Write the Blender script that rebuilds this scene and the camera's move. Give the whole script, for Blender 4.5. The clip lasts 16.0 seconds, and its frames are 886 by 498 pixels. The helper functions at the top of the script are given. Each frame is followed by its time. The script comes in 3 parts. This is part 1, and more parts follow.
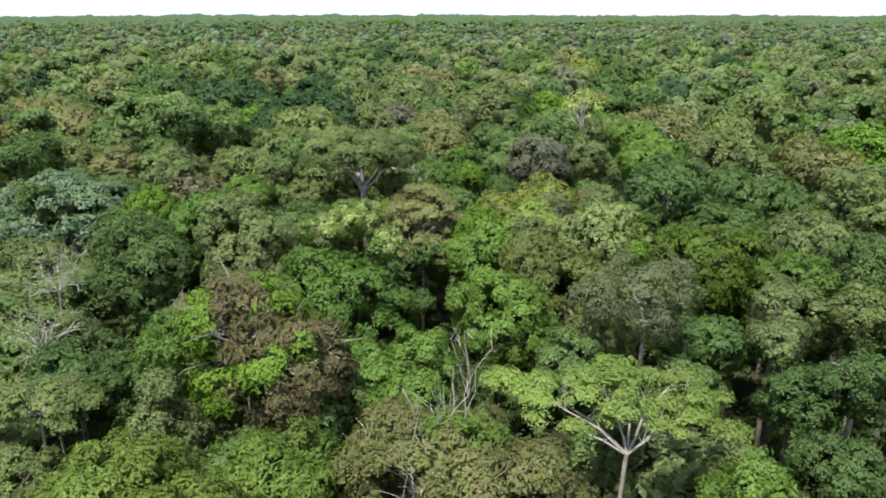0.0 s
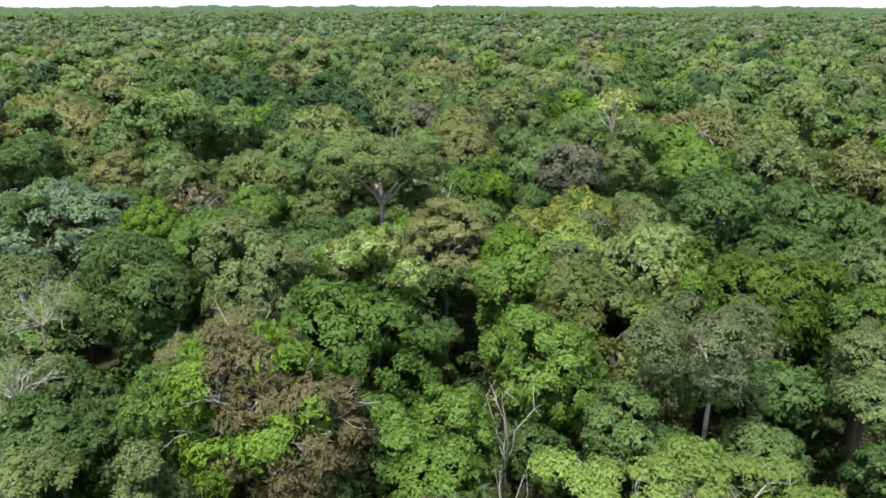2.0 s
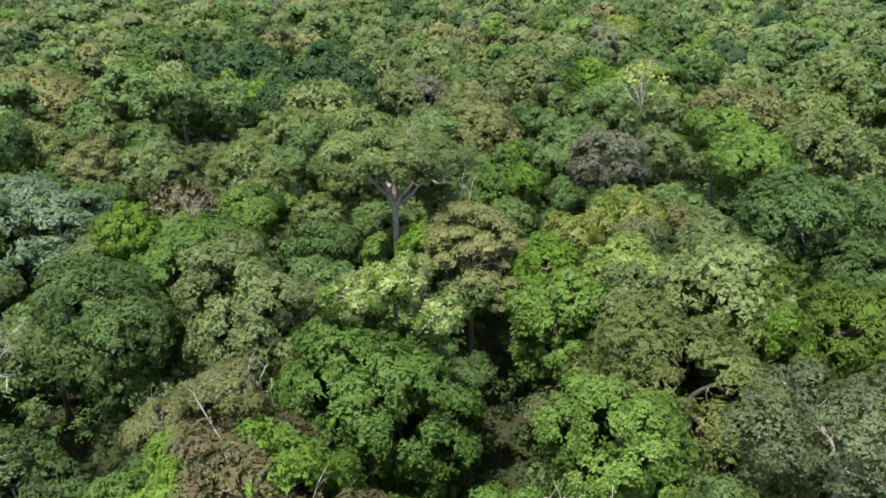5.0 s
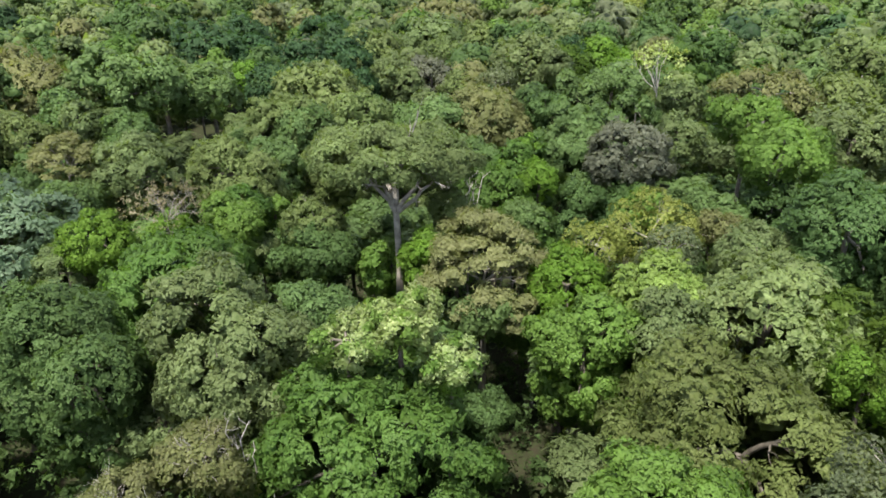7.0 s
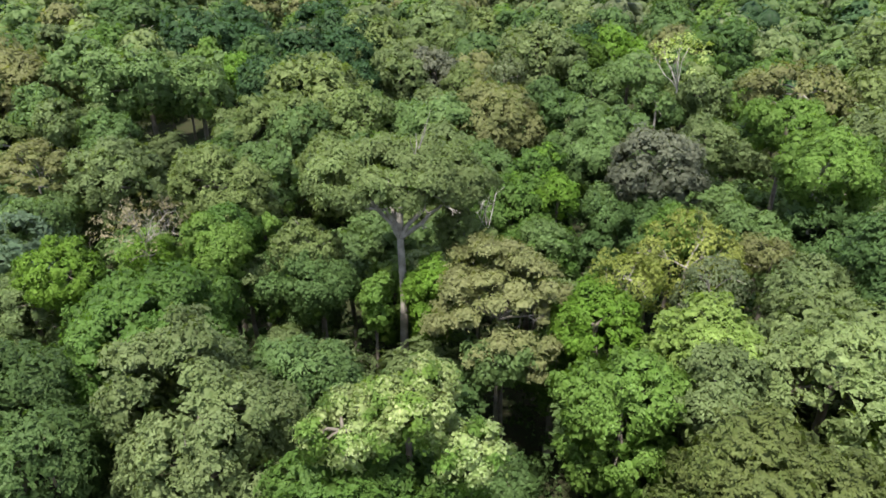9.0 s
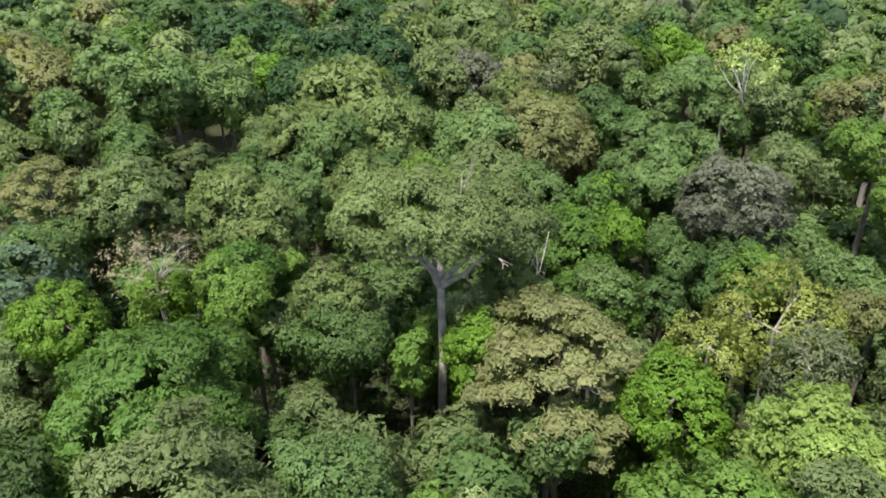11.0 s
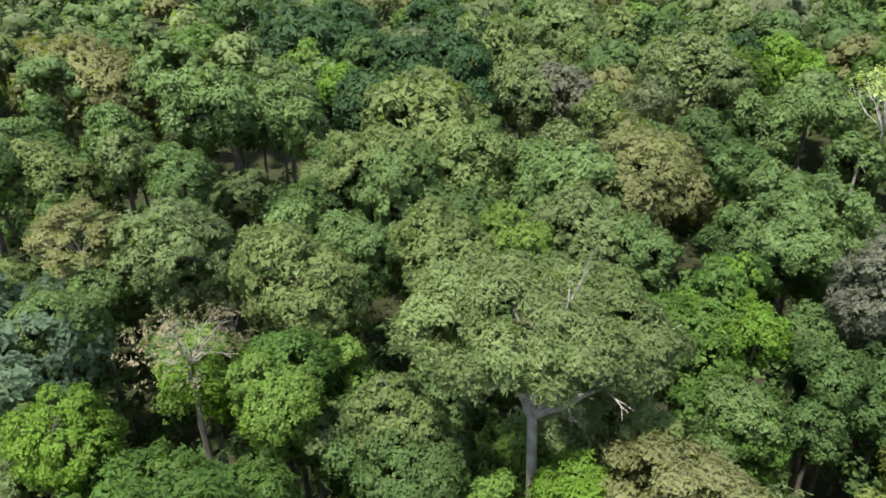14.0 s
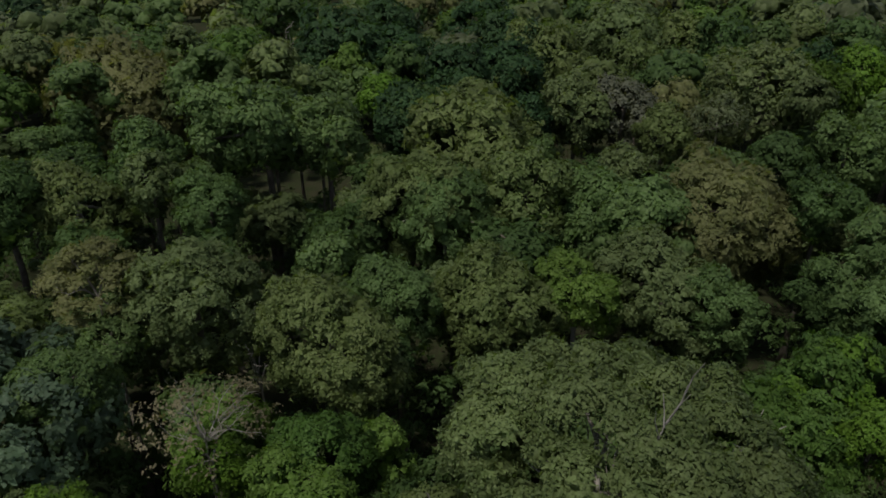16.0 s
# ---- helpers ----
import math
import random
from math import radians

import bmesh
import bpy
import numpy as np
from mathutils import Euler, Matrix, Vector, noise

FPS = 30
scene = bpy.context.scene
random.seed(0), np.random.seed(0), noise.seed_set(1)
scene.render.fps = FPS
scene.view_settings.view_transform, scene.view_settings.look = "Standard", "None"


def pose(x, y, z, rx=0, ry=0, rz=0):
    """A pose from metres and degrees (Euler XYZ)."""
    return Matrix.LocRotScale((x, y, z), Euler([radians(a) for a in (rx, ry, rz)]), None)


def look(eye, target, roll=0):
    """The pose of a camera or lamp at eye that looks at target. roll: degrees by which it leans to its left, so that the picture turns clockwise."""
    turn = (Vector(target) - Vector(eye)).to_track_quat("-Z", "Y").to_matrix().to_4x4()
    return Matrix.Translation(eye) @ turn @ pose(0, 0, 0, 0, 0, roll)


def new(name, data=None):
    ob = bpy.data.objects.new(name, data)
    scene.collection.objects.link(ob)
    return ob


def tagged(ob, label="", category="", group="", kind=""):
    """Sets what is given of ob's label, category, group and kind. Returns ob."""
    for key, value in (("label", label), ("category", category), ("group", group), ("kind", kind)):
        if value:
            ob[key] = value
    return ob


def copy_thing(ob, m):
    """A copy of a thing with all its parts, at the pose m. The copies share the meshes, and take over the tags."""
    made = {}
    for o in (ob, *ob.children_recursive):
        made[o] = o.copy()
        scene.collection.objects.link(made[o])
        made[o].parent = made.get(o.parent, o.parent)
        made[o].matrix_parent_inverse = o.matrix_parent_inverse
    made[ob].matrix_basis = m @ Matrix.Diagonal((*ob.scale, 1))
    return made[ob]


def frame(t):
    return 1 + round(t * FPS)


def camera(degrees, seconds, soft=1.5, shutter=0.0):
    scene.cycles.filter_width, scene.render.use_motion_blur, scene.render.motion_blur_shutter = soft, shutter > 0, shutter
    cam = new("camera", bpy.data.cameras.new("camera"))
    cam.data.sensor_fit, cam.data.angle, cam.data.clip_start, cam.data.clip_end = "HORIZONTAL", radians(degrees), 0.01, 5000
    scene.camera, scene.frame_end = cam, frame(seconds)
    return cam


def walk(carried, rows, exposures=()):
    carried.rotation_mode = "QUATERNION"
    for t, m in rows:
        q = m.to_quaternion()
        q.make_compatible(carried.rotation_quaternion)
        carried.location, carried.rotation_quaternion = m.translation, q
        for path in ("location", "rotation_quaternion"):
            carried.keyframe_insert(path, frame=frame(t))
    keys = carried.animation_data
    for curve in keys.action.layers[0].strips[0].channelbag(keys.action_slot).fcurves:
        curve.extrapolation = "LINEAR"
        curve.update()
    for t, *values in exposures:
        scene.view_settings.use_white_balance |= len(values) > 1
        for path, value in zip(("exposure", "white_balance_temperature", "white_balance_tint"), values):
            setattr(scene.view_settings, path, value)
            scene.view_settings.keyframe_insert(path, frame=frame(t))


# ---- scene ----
cam = camera(64.2, 16.0, soft=1.75)
METRES, EYE, TILT, LEAN, TURN = 100.0, 60.0, -18.7, 0.0, 0.0
ROWS = [
    (0.0, 0.0, 0.0, 0.0, 0.0, 0.0, -0.0),
    (0.5, -0.0034, 0.0281, 0.0108, 0.4, -0.06, -0.15),
    (1.0, -0.008, 0.0579, 0.0232, 0.73, -0.19, -0.26),
    (1.5, -0.0134, 0.0854, 0.0349, 0.95, -0.37, -0.35),
    (2.0, -0.0197, 0.1143, 0.0479, 1.17, -0.65, -0.41),
    (2.5, -0.026, 0.1411, 0.0596, 1.36, -1.01, -0.46),
    (3.0, -0.0335, 0.1702, 0.0721, 1.4, -1.49, -0.45),
    (3.5, -0.0406, 0.1969, 0.0835, 1.3, -1.97, -0.39),
    (4.0, -0.0486, 0.2262, 0.0951, 1.2, -2.56, -0.33),
    (6.5, -0.0741, 0.3662, 0.1477, 0.79, -5.25, -0.12),
    (7.0, -0.0781, 0.3951, 0.1579, 0.71, -5.77, -0.13),
    (7.5, -0.0815, 0.4217, 0.1683, 0.66, -6.28, -0.13),
    (8.0, -0.0853, 0.4506, 0.1803, 0.6, -6.76, -0.13),
    (8.5, -0.0884, 0.4778, 0.1913, 0.56, -7.03, -0.13),
    (9.0, -0.0916, 0.5081, 0.2036, 0.72, -7.21, -0.19),
    (11.5, -0.113, 0.6547, 0.2666, 4.57, -8.33, -1.24),
    (12.0, -0.1193, 0.6847, 0.281, 5.51, -8.63, -1.51),
    (12.5, -0.1256, 0.7125, 0.2938, 6.34, -8.74, -1.72),
    (13.0, -0.133, 0.7422, 0.3077, 7.23, -8.98, -1.99),
    (13.5, -0.1407, 0.7685, 0.3203, 8.03, -9.17, -2.25),
    (14.0, -0.1493, 0.7963, 0.3343, 8.97, -9.36, -2.51),
    (14.5, -0.1581, 0.8216, 0.3461, 9.81, -9.47, -2.76),
    (15.0, -0.168, 0.8487, 0.3584, 10.81, -9.71, -3.03),
    (15.5, -0.177, 0.8742, 0.3707, 11.53, -9.97, -3.21),
    (16.0, -0.1864, 0.9014, 0.3839, 12.12, -10.15, -3.4),
]
walk(cam, [(t, pose(0, 0, EYE, TILT, LEAN, TURN) @ pose(METRES * x, METRES * y, METRES * z, 90 + pitch, roll, yaw)) for t, x, y, z, yaw, pitch, roll in ROWS], exposures=[(0.0, 1.06), (9.0, 1.18), (15.2, 1.20), (15.4, 0.77), (15.5, 0.58), (15.6, 0.27), (15.7, -0.03), (15.8, -0.30), (15.9, -0.70), (16.0, -0.94)])

# ---- world and sun ----
SUN_UP, SUN_ROUND = 70.0, 215.0
world = bpy.data.worlds.new("world")
scene.world = world
world.use_nodes = True
wn = world.node_tree.nodes
sky = wn.new("ShaderNodeTexSky")
sky.sky_type = "NISHITA"
sky.sun_disc = False
sky.sun_elevation, sky.sun_rotation = radians(SUN_UP), radians(SUN_ROUND)
sky.air_density, sky.dust_density, sky.ozone_density = 1.0, 0.5, 1.0
veil = wn.new("ShaderNodeMix")  # a thin bright cloud layer over the whole sky
veil.data_type = "RGBA"
veil.inputs[0].default_value = 0.88
veil.inputs[7].default_value = (3.1, 3.6, 4.7, 1)
world.node_tree.links.new(sky.outputs[0], veil.inputs[6])
world.node_tree.links.new(veil.outputs[2], wn["Background"].inputs[0])
wn["Background"].inputs[1].default_value = 0.15
sun = new("sun", bpy.data.lights.new("sun", "SUN"))
sun.data.energy, sun.data.angle, sun.data.color = 4.8, radians(4.0), (1.0, 0.97, 0.90)
a, e = radians(SUN_ROUND), radians(SUN_UP)
to_sun = Vector((math.sin(a) * math.cos(e), math.cos(a) * math.cos(e), math.sin(e)))
sun.matrix_world = look(to_sun * 300, (0, 0, 0))


# ---- materials ----
def nodes_of(name):
    mat = bpy.data.materials.new(name)
    mat.use_nodes = True
    nt = mat.node_tree
    return mat, nt, nt.nodes["Principled BSDF"]


def mix_rgb(nt, kind, fac, c1, c2):
    n = nt.nodes.new("ShaderNodeMix")
    n.data_type, n.blend_type = "RGBA", kind
    for sock, v in ((n.inputs[0], fac), (n.inputs[6], c1), (n.inputs[7], c2)):
        if isinstance(v, bpy.types.NodeSocket):
            nt.links.new(v, sock)
        else:
            sock.default_value = (*v, 1) if isinstance(v, tuple) else v
    return n.outputs[2]


def noise_of(nt, scale, detail=2.0, space="Object"):
    co = nt.nodes.new("ShaderNodeTexCoord")
    n = nt.nodes.new("ShaderNodeTexNoise")
    n.inputs["Scale"].default_value, n.inputs["Detail"].default_value = scale, detail
    nt.links.new(co.outputs[space], n.inputs["Vector"])
    return n.outputs["Fac"]


def ramp(nt, fac, lo, hi):
    n = nt.nodes.new("ShaderNodeMapRange")
    n.inputs[1].default_value, n.inputs[2].default_value = lo, hi
    nt.links.new(fac, n.inputs[0])
    return n.outputs[0]


def leaf_material(name, c1, c2, c3, patch=0.35, sheen=0.11, rough=0.55, thin=0.4, leaf=0.2, cut=True):
    """Foliage: c1 and c2 change from bough to bough, c3 is on single leaves; thin: light passing through the blades;
    leaf: a leaf's length in metres; cut: sprays are made up of single leaves with gaps between them."""
    c1, c2, c3 = ((c[0], c[1], c[2] * 1.22) for c in (c1, c2, c3))
    mat, nt, bsdf = nodes_of(name)
    link = nt.links.new

    def node(kind, **fields):
        n = nt.nodes.new("ShaderNode" + kind)
        for k, v in fields.items():
            n.inputs[k].default_value = v
        return n

    def span(fac, lo, hi, out_lo, out_hi):
        n = nt.nodes.new("ShaderNodeMapRange")
        for k, v in zip((1, 2, 3, 4), (lo, hi, out_lo, out_hi)):
            n.inputs[k].default_value = v
        link(fac, n.inputs[0])
        return n.outputs[0]

    def times(p, q):
        n = nt.nodes.new("ShaderNodeMath")
        n.operation = "MULTIPLY"
        for i, v in enumerate((p, q)):
            if isinstance(v, float):
                n.inputs[i].default_value = v
            else:
                link(v, n.inputs[i])
        return n.outputs[0]

    def scaled(vec, by):
        n = nt.nodes.new("ShaderNodeVectorMath")
        n.operation = "SCALE"
        link(vec, n.inputs[0])
        link(by, n.inputs["Scale"])
        return n.outputs[0]

    geo, info = node("NewGeometry"), node("ObjectInfo")
    co = node("TexCoord")
    cells = node("TexVoronoi", Scale=1.0 / leaf)
    link(co.outputs["Object"], cells.inputs["Vector"])
    one = node("SeparateColor")
    link(cells.outputs["Color"], one.inputs[0])
    base = mix_rgb(nt, "MIX", ramp(nt, noise_of(nt, patch, 3.0), 0.35, 0.65), c1, c2)
    base = mix_rgb(nt, "MIX", span(one.outputs[1], 0.5, 1.25, 0.0, 1.0), base, c3)
    # stands of one age are lighter or darker than the next, and so are single trees, sprays and leaves
    flat_map = node("Mapping", Scale=(0.05, 0.05, 0))
    link(co.outputs["Object"], flat_map.inputs["Vector"])
    wide = node("TexNoise", Scale=1.0)
    link(flat_map.outputs[0], wide.inputs["Vector"])
    light = span(wide.outputs["Fac"], 0.38, 0.62, 0.8, 1.2)
    light = times(light, span(geo.outputs["Random Per Island"], 0.0, 1.0, 0.9, 1.1))
    light = times(light, span(one.outputs[0], 0.0, 1.0, 0.84, 1.16))
    turn = node("HueSaturation")
    link(span(info.outputs["Random"], 0.0, 1.0, 0.490, 0.503), turn.inputs["Hue"])
    link(scaled(base, light), turn.inputs["Color"])
    col = turn.outputs[0]
    link(col, bsdf.inputs["Base Color"])
    bsdf.inputs["Roughness"].default_value = rough
    bsdf.inputs["Specular IOR Level"].default_value = sheen
    tr = node("BsdfTranslucent")
    link(mix_rgb(nt, "MULTIPLY", 1.0, col, (1.15, 1.25, 0.55)), tr.inputs["Color"])
    mx = node("MixShader", Fac=thin)
    link(bsdf.outputs[0], mx.inputs[1])
    link(tr.outputs[0], mx.inputs[2])
    done = mx.outputs[0]
    # every leaf hangs its own way
    sway = 0.75 if cut else 0.9
    tip = node("VectorMath")
    tip.operation = "MULTIPLY_ADD"
    link(cells.outputs["Color"], tip.inputs[0])
    tip.inputs[1].default_value, tip.inputs[2].default_value = (sway, sway, sway), (-sway / 2, -sway / 2, -sway / 2)
    add = node("VectorMath")
    link(geo.outputs["Normal"], add.inputs[0])
    link(tip.outputs[0], add.inputs[1])
    way = node("VectorMath")
    way.operation = "NORMALIZE"
    link(add.outputs[0], way.inputs[0])
    link(way.outputs[0], bsdf.inputs["Normal"])
    if cut:
        gap = node("Math")
        gap.operation = "GREATER_THAN"
        gap.inputs[1].default_value = 0.60
        link(cells.outputs["Distance"], gap.inputs[0])
        hole = node("MixShader")
        link(gap.outputs[0], hole.inputs[0])
        link(done, hole.inputs[1])
        link(node("BsdfTransparent").outputs[0], hole.inputs[2])
        done = hole.outputs[0]
    link(done, nt.nodes["Material Output"].inputs["Surface"])
    return mat


SORTS = {
    "mid": ("leaves_mid_green", (0.079, 0.132, 0.032), (0.107, 0.165, 0.045), (0.130, 0.185, 0.060), dict()),
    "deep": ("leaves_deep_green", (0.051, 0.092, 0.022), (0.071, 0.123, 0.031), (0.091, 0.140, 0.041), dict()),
    "olive": ("leaves_olive", (0.096, 0.136, 0.033), (0.128, 0.167, 0.046), (0.154, 0.188, 0.064), dict()),
    "lime": ("leaves_lime", (0.076, 0.152, 0.013), (0.102, 0.187, 0.019), (0.128, 0.212, 0.032), dict(thin=0.4, sheen=0.12)),
    "bright": ("leaves_bright_green", (0.087, 0.160, 0.021), (0.117, 0.196, 0.031), (0.144, 0.221, 0.048), dict(thin=0.42, sheen=0.15)),
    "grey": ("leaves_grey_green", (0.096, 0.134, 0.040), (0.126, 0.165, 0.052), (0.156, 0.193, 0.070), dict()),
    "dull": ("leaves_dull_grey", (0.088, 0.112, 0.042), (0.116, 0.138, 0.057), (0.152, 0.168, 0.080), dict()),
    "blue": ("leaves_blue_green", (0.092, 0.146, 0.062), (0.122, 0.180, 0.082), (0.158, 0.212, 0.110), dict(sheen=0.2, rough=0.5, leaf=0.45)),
    "tan": ("leaves_tan", (0.136, 0.149, 0.045), (0.168, 0.172, 0.060), (0.198, 0.196, 0.078), dict()),
    "rust": ("leaves_rust_green", (0.117, 0.133, 0.037), (0.146, 0.152, 0.049), (0.177, 0.174, 0.070), dict()),
    "dry": ("leaves_dry_twigs", (0.086, 0.120, 0.026), (0.132, 0.124, 0.043), (0.170, 0.150, 0.060), dict(patch=1.3)),
    "yellow": ("leaves_yellow_green", (0.160, 0.192, 0.034), (0.196, 0.226, 0.045), (0.230, 0.250, 0.062), dict()),
    "gold": ("leaves_pale_yellow", (0.215, 0.285, 0.062), (0.265, 0.325, 0.090), (0.310, 0.360, 0.130), dict()),
    "cream": ("leaves_with_cream_flowers", (0.170, 0.245, 0.055), (0.275, 0.330, 0.105), (0.36, 0.40, 0.165), dict(patch=0.8)),
    "moss": ("leaves_moss_green", (0.080, 0.108, 0.024), (0.107, 0.133, 0.033), (0.134, 0.156, 0.048), dict()),
    "pale": ("leaves_pale_olive", (0.122, 0.168, 0.046), (0.155, 0.200, 0.060), (0.184, 0.224, 0.080), dict()),
    "fresh": ("leaves_fresh_green", (0.142, 0.222, 0.040), (0.182, 0.264, 0.054), (0.212, 0.288, 0.074), dict(thin=0.44)),
    "lush": ("leaves_lush_green", (0.054, 0.110, 0.016), (0.077, 0.140, 0.023), (0.100, 0.165, 0.034), dict(thin=0.42, sheen=0.15)),
    "brown": ("leaves_red_brown", (0.064, 0.086, 0.021), (0.112, 0.090, 0.040), (0.158, 0.122, 0.060), dict(patch=1.1)),
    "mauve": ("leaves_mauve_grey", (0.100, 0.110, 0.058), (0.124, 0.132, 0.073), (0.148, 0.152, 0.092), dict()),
    "vivid": ("leaves_vivid_dark_green", (0.046, 0.082, 0.009), (0.062, 0.104, 0.012), (0.080, 0.124, 0.019), dict(sheen=0.12)),
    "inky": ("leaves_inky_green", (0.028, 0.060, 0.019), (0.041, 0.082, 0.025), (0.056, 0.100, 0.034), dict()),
    "pink": ("leaves_dry_pinkish", (0.170, 0.155, 0.070), (0.200, 0.175, 0.085), (0.235, 0.195, 0.105), dict()),
    "fern": ("leaves_feathery_green", (0.078, 0.132, 0.017), (0.104, 0.160, 0.025), (0.132, 0.184, 0.044), dict()),
}
# close by, sprays are seen as single leaves, further on as sprigs; inside the crowns and far off they run together
LEAF = {k: leaf_material(n, *cs, **more) for k, (n, *cs, more) in SORTS.items()}
SPRAY = {k: leaf_material(n + "_sprays", *cs, **{**more, "leaf": 0.55}) for k, (n, *cs, more) in SORTS.items()}
MASS = {k: leaf_material(n + "_massed", *cs, **{**more, "cut": False, "leaf": 0.4}) for k, (n, *cs, more) in SORTS.items()}
CANOPY = {k: leaf_material(n + "_canopy", *cs, **{**more, "cut": False, "leaf": 1.5}) for k, (n, *cs, more) in SORTS.items()}


def bark_material(name, c1, c2, scale=1.2):
    mat, nt, bsdf = nodes_of(name)
    f = ramp(nt, noise_of(nt, scale, 5.0), 0.35, 0.65)
    col = mix_rgb(nt, "MIX", f, c1, c2)
    fine = noise_of(nt, scale * 9, 4.0)
    col = mix_rgb(nt, "MULTIPLY", 0.5, col, mix_rgb(nt, "MIX", fine, (0.5, 0.5, 0.5), (1.2, 1.2, 1.2)))
    nt.links.new(col, bsdf.inputs["Base Color"])
    bsdf.inputs["Roughness"].default_value = 0.85
    bump = nt.nodes.new("ShaderNodeBump")
    bump.inputs["Strength"].default_value, bump.inputs["Distance"].default_value = 0.5, 0.05
    nt.links.new(fine, bump.inputs["Height"])
    nt.links.new(bump.outputs[0], bsdf.inputs["Normal"])
    return mat


BARK = bark_material("bark_grey_brown", (0.085, 0.068, 0.050), (0.16, 0.135, 0.105))
PALE_BARK = bark_material("bark_pale_grey", (0.20, 0.175, 0.145), (0.33, 0.295, 0.25))
DEAD_WOOD = bark_material("bleached_dead_wood", (0.27, 0.235, 0.195), (0.45, 0.41, 0.36))

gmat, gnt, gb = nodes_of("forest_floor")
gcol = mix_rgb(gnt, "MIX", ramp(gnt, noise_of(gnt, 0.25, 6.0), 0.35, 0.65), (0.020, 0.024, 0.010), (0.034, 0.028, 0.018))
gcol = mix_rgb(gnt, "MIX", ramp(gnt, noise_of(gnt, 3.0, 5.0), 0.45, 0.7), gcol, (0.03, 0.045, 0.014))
gnt.links.new(gcol, gb.inputs["Base Color"])
gb.inputs["Roughness"].default_value = 0.95
gb.inputs["Specular IOR Level"].default_value = 0.08


# ---- meshes ----
def mesh_from(name, verts, faces, mats, index=None, normals=None):
    """faces: one array of equal polygons, or a list of such arrays."""
    faces = [np.asarray(f, np.int32) for f in (faces if isinstance(faces, list) else [faces])]
    me = bpy.data.meshes.new(name)
    sides = np.concatenate([np.full(len(f), f.shape[1], np.int32) for f in faces])
    me.vertices.add(len(verts))
    me.vertices.foreach_set("co", np.asarray(verts, np.float32).ravel())
    me.loops.add(int(sides.sum()))
    me.loops.foreach_set("vertex_index", np.concatenate([f.ravel() for f in faces]))
    me.polygons.add(len(sides))
    me.polygons.foreach_set("loop_start", np.concatenate([[0], np.cumsum(sides)[:-1]]).astype(np.int32))
    for m in mats:
        me.materials.append(m)
    if index is not None:
        me.polygons.foreach_set("material_index", np.asarray(index, np.int32))
    me.update(calc_edges=True)
    if normals is not None:
        me.normals_split_custom_set_from_vertices(normals.astype(np.float32))
    return me


def unit(v):
    return v / np.maximum(np.linalg.norm(v, axis=1, keepdims=True), 1e-6)


def blades(rng, at, out, size, width=0.55, droop=0.0):
    """One pointed leaf spray at every point: corners of all, three by three."""
    n = len(at)
    side = unit(np.cross(out, rng.normal(size=(n, 3))))
    along = np.cross(out, side)
    if droop:
        along = unit(along * (1 - droop) + np.array((0, 0, -droop)) + 0.35 * out)
        side = unit(np.cross(along, out))
    s = (size * rng.uniform(0.65, 1.4, n))[:, None]
    w = s * width * rng.uniform(0.75, 1.3, (n, 1))
    return np.stack([at + along * s * 0.62, at - side * w * 0.62 - along * s * 0.38, at + side * w * 0.62 - along * s * rng.uniform(0.1, 0.45, (n, 1))], 1).reshape(-1, 3)


def threes(n, start=0):
    return start + np.arange(n * 3).reshape(-1, 3)


def heap(rng, head, R, H, down, r, over=1.3, tuck=0.7):
    """Boughs all over one rounded head: a dome of radius R and height H whose sides hang on for down metres and draw in."""
    ox, oy, oz = head
    q = np.linspace(0, math.pi / 2, 24)
    prof = np.concatenate([np.stack([R * np.sin(q), H * np.cos(q)], 1), np.stack([R * np.linspace(1, tuck, 12)[1:], -down * np.linspace(0, 1, 12)[1:]], 1)])
    seg = np.hypot(*np.diff(prof, axis=0).T) * (prof[1:, 0] + prof[:-1, 0]) * math.pi
    run = np.concatenate([[0], np.cumsum(seg)])
    n = max(6, int(over * run[-1] / (math.pi * r * r)))
    at = (np.arange(n) + 0.5) / n * run[-1]
    pr, pz = np.interp(at, run, prof[:, 0]), np.interp(at, run, prof[:, 1])
    th = np.arange(n) * 2.39996 + rng.uniform(-0.35, 0.35, n) + rng.uniform(0, 6.283)
    c = np.stack([pr * np.cos(th), pr * np.sin(th), pz], 1)
    c += rng.uniform(-0.4, 0.4, c.shape) * r
    # boughs gather in rounded billows with furrows between them
    face = unit(c * np.array((1 / R, 1 / R, 1 / H)) + np.array((0, 0, 0.12)))
    k = max(3, int(n / 7))
    top = rng.permutation(n)[:k]
    gap = np.sqrt(((c[:, None] - c[None, top]) ** 2).sum(2))
    mine, far = gap.argmin(1), gap.min(1)
    push = r * (np.clip(0.8 - 0.9 * (far / (1.9 * r)) ** 2, -1.0, 0.8) - 0.85) + (r * rng.uniform(-0.3, 0.3, k))[mine]
    heart = c[top][mine] - face[top][mine] * 1.4 * r
    c = c + face * push[:, None]
    bulge = unit(unit(c - heart) + 0.5 * face)
    keep = (rng.uniform(size=n) > 0.05) & (push > -1.95 * r)
    return np.concatenate([c + np.array(head), (r * rng.uniform(0.7, 1.3, n))[:, None], bulge], 1)[keep]


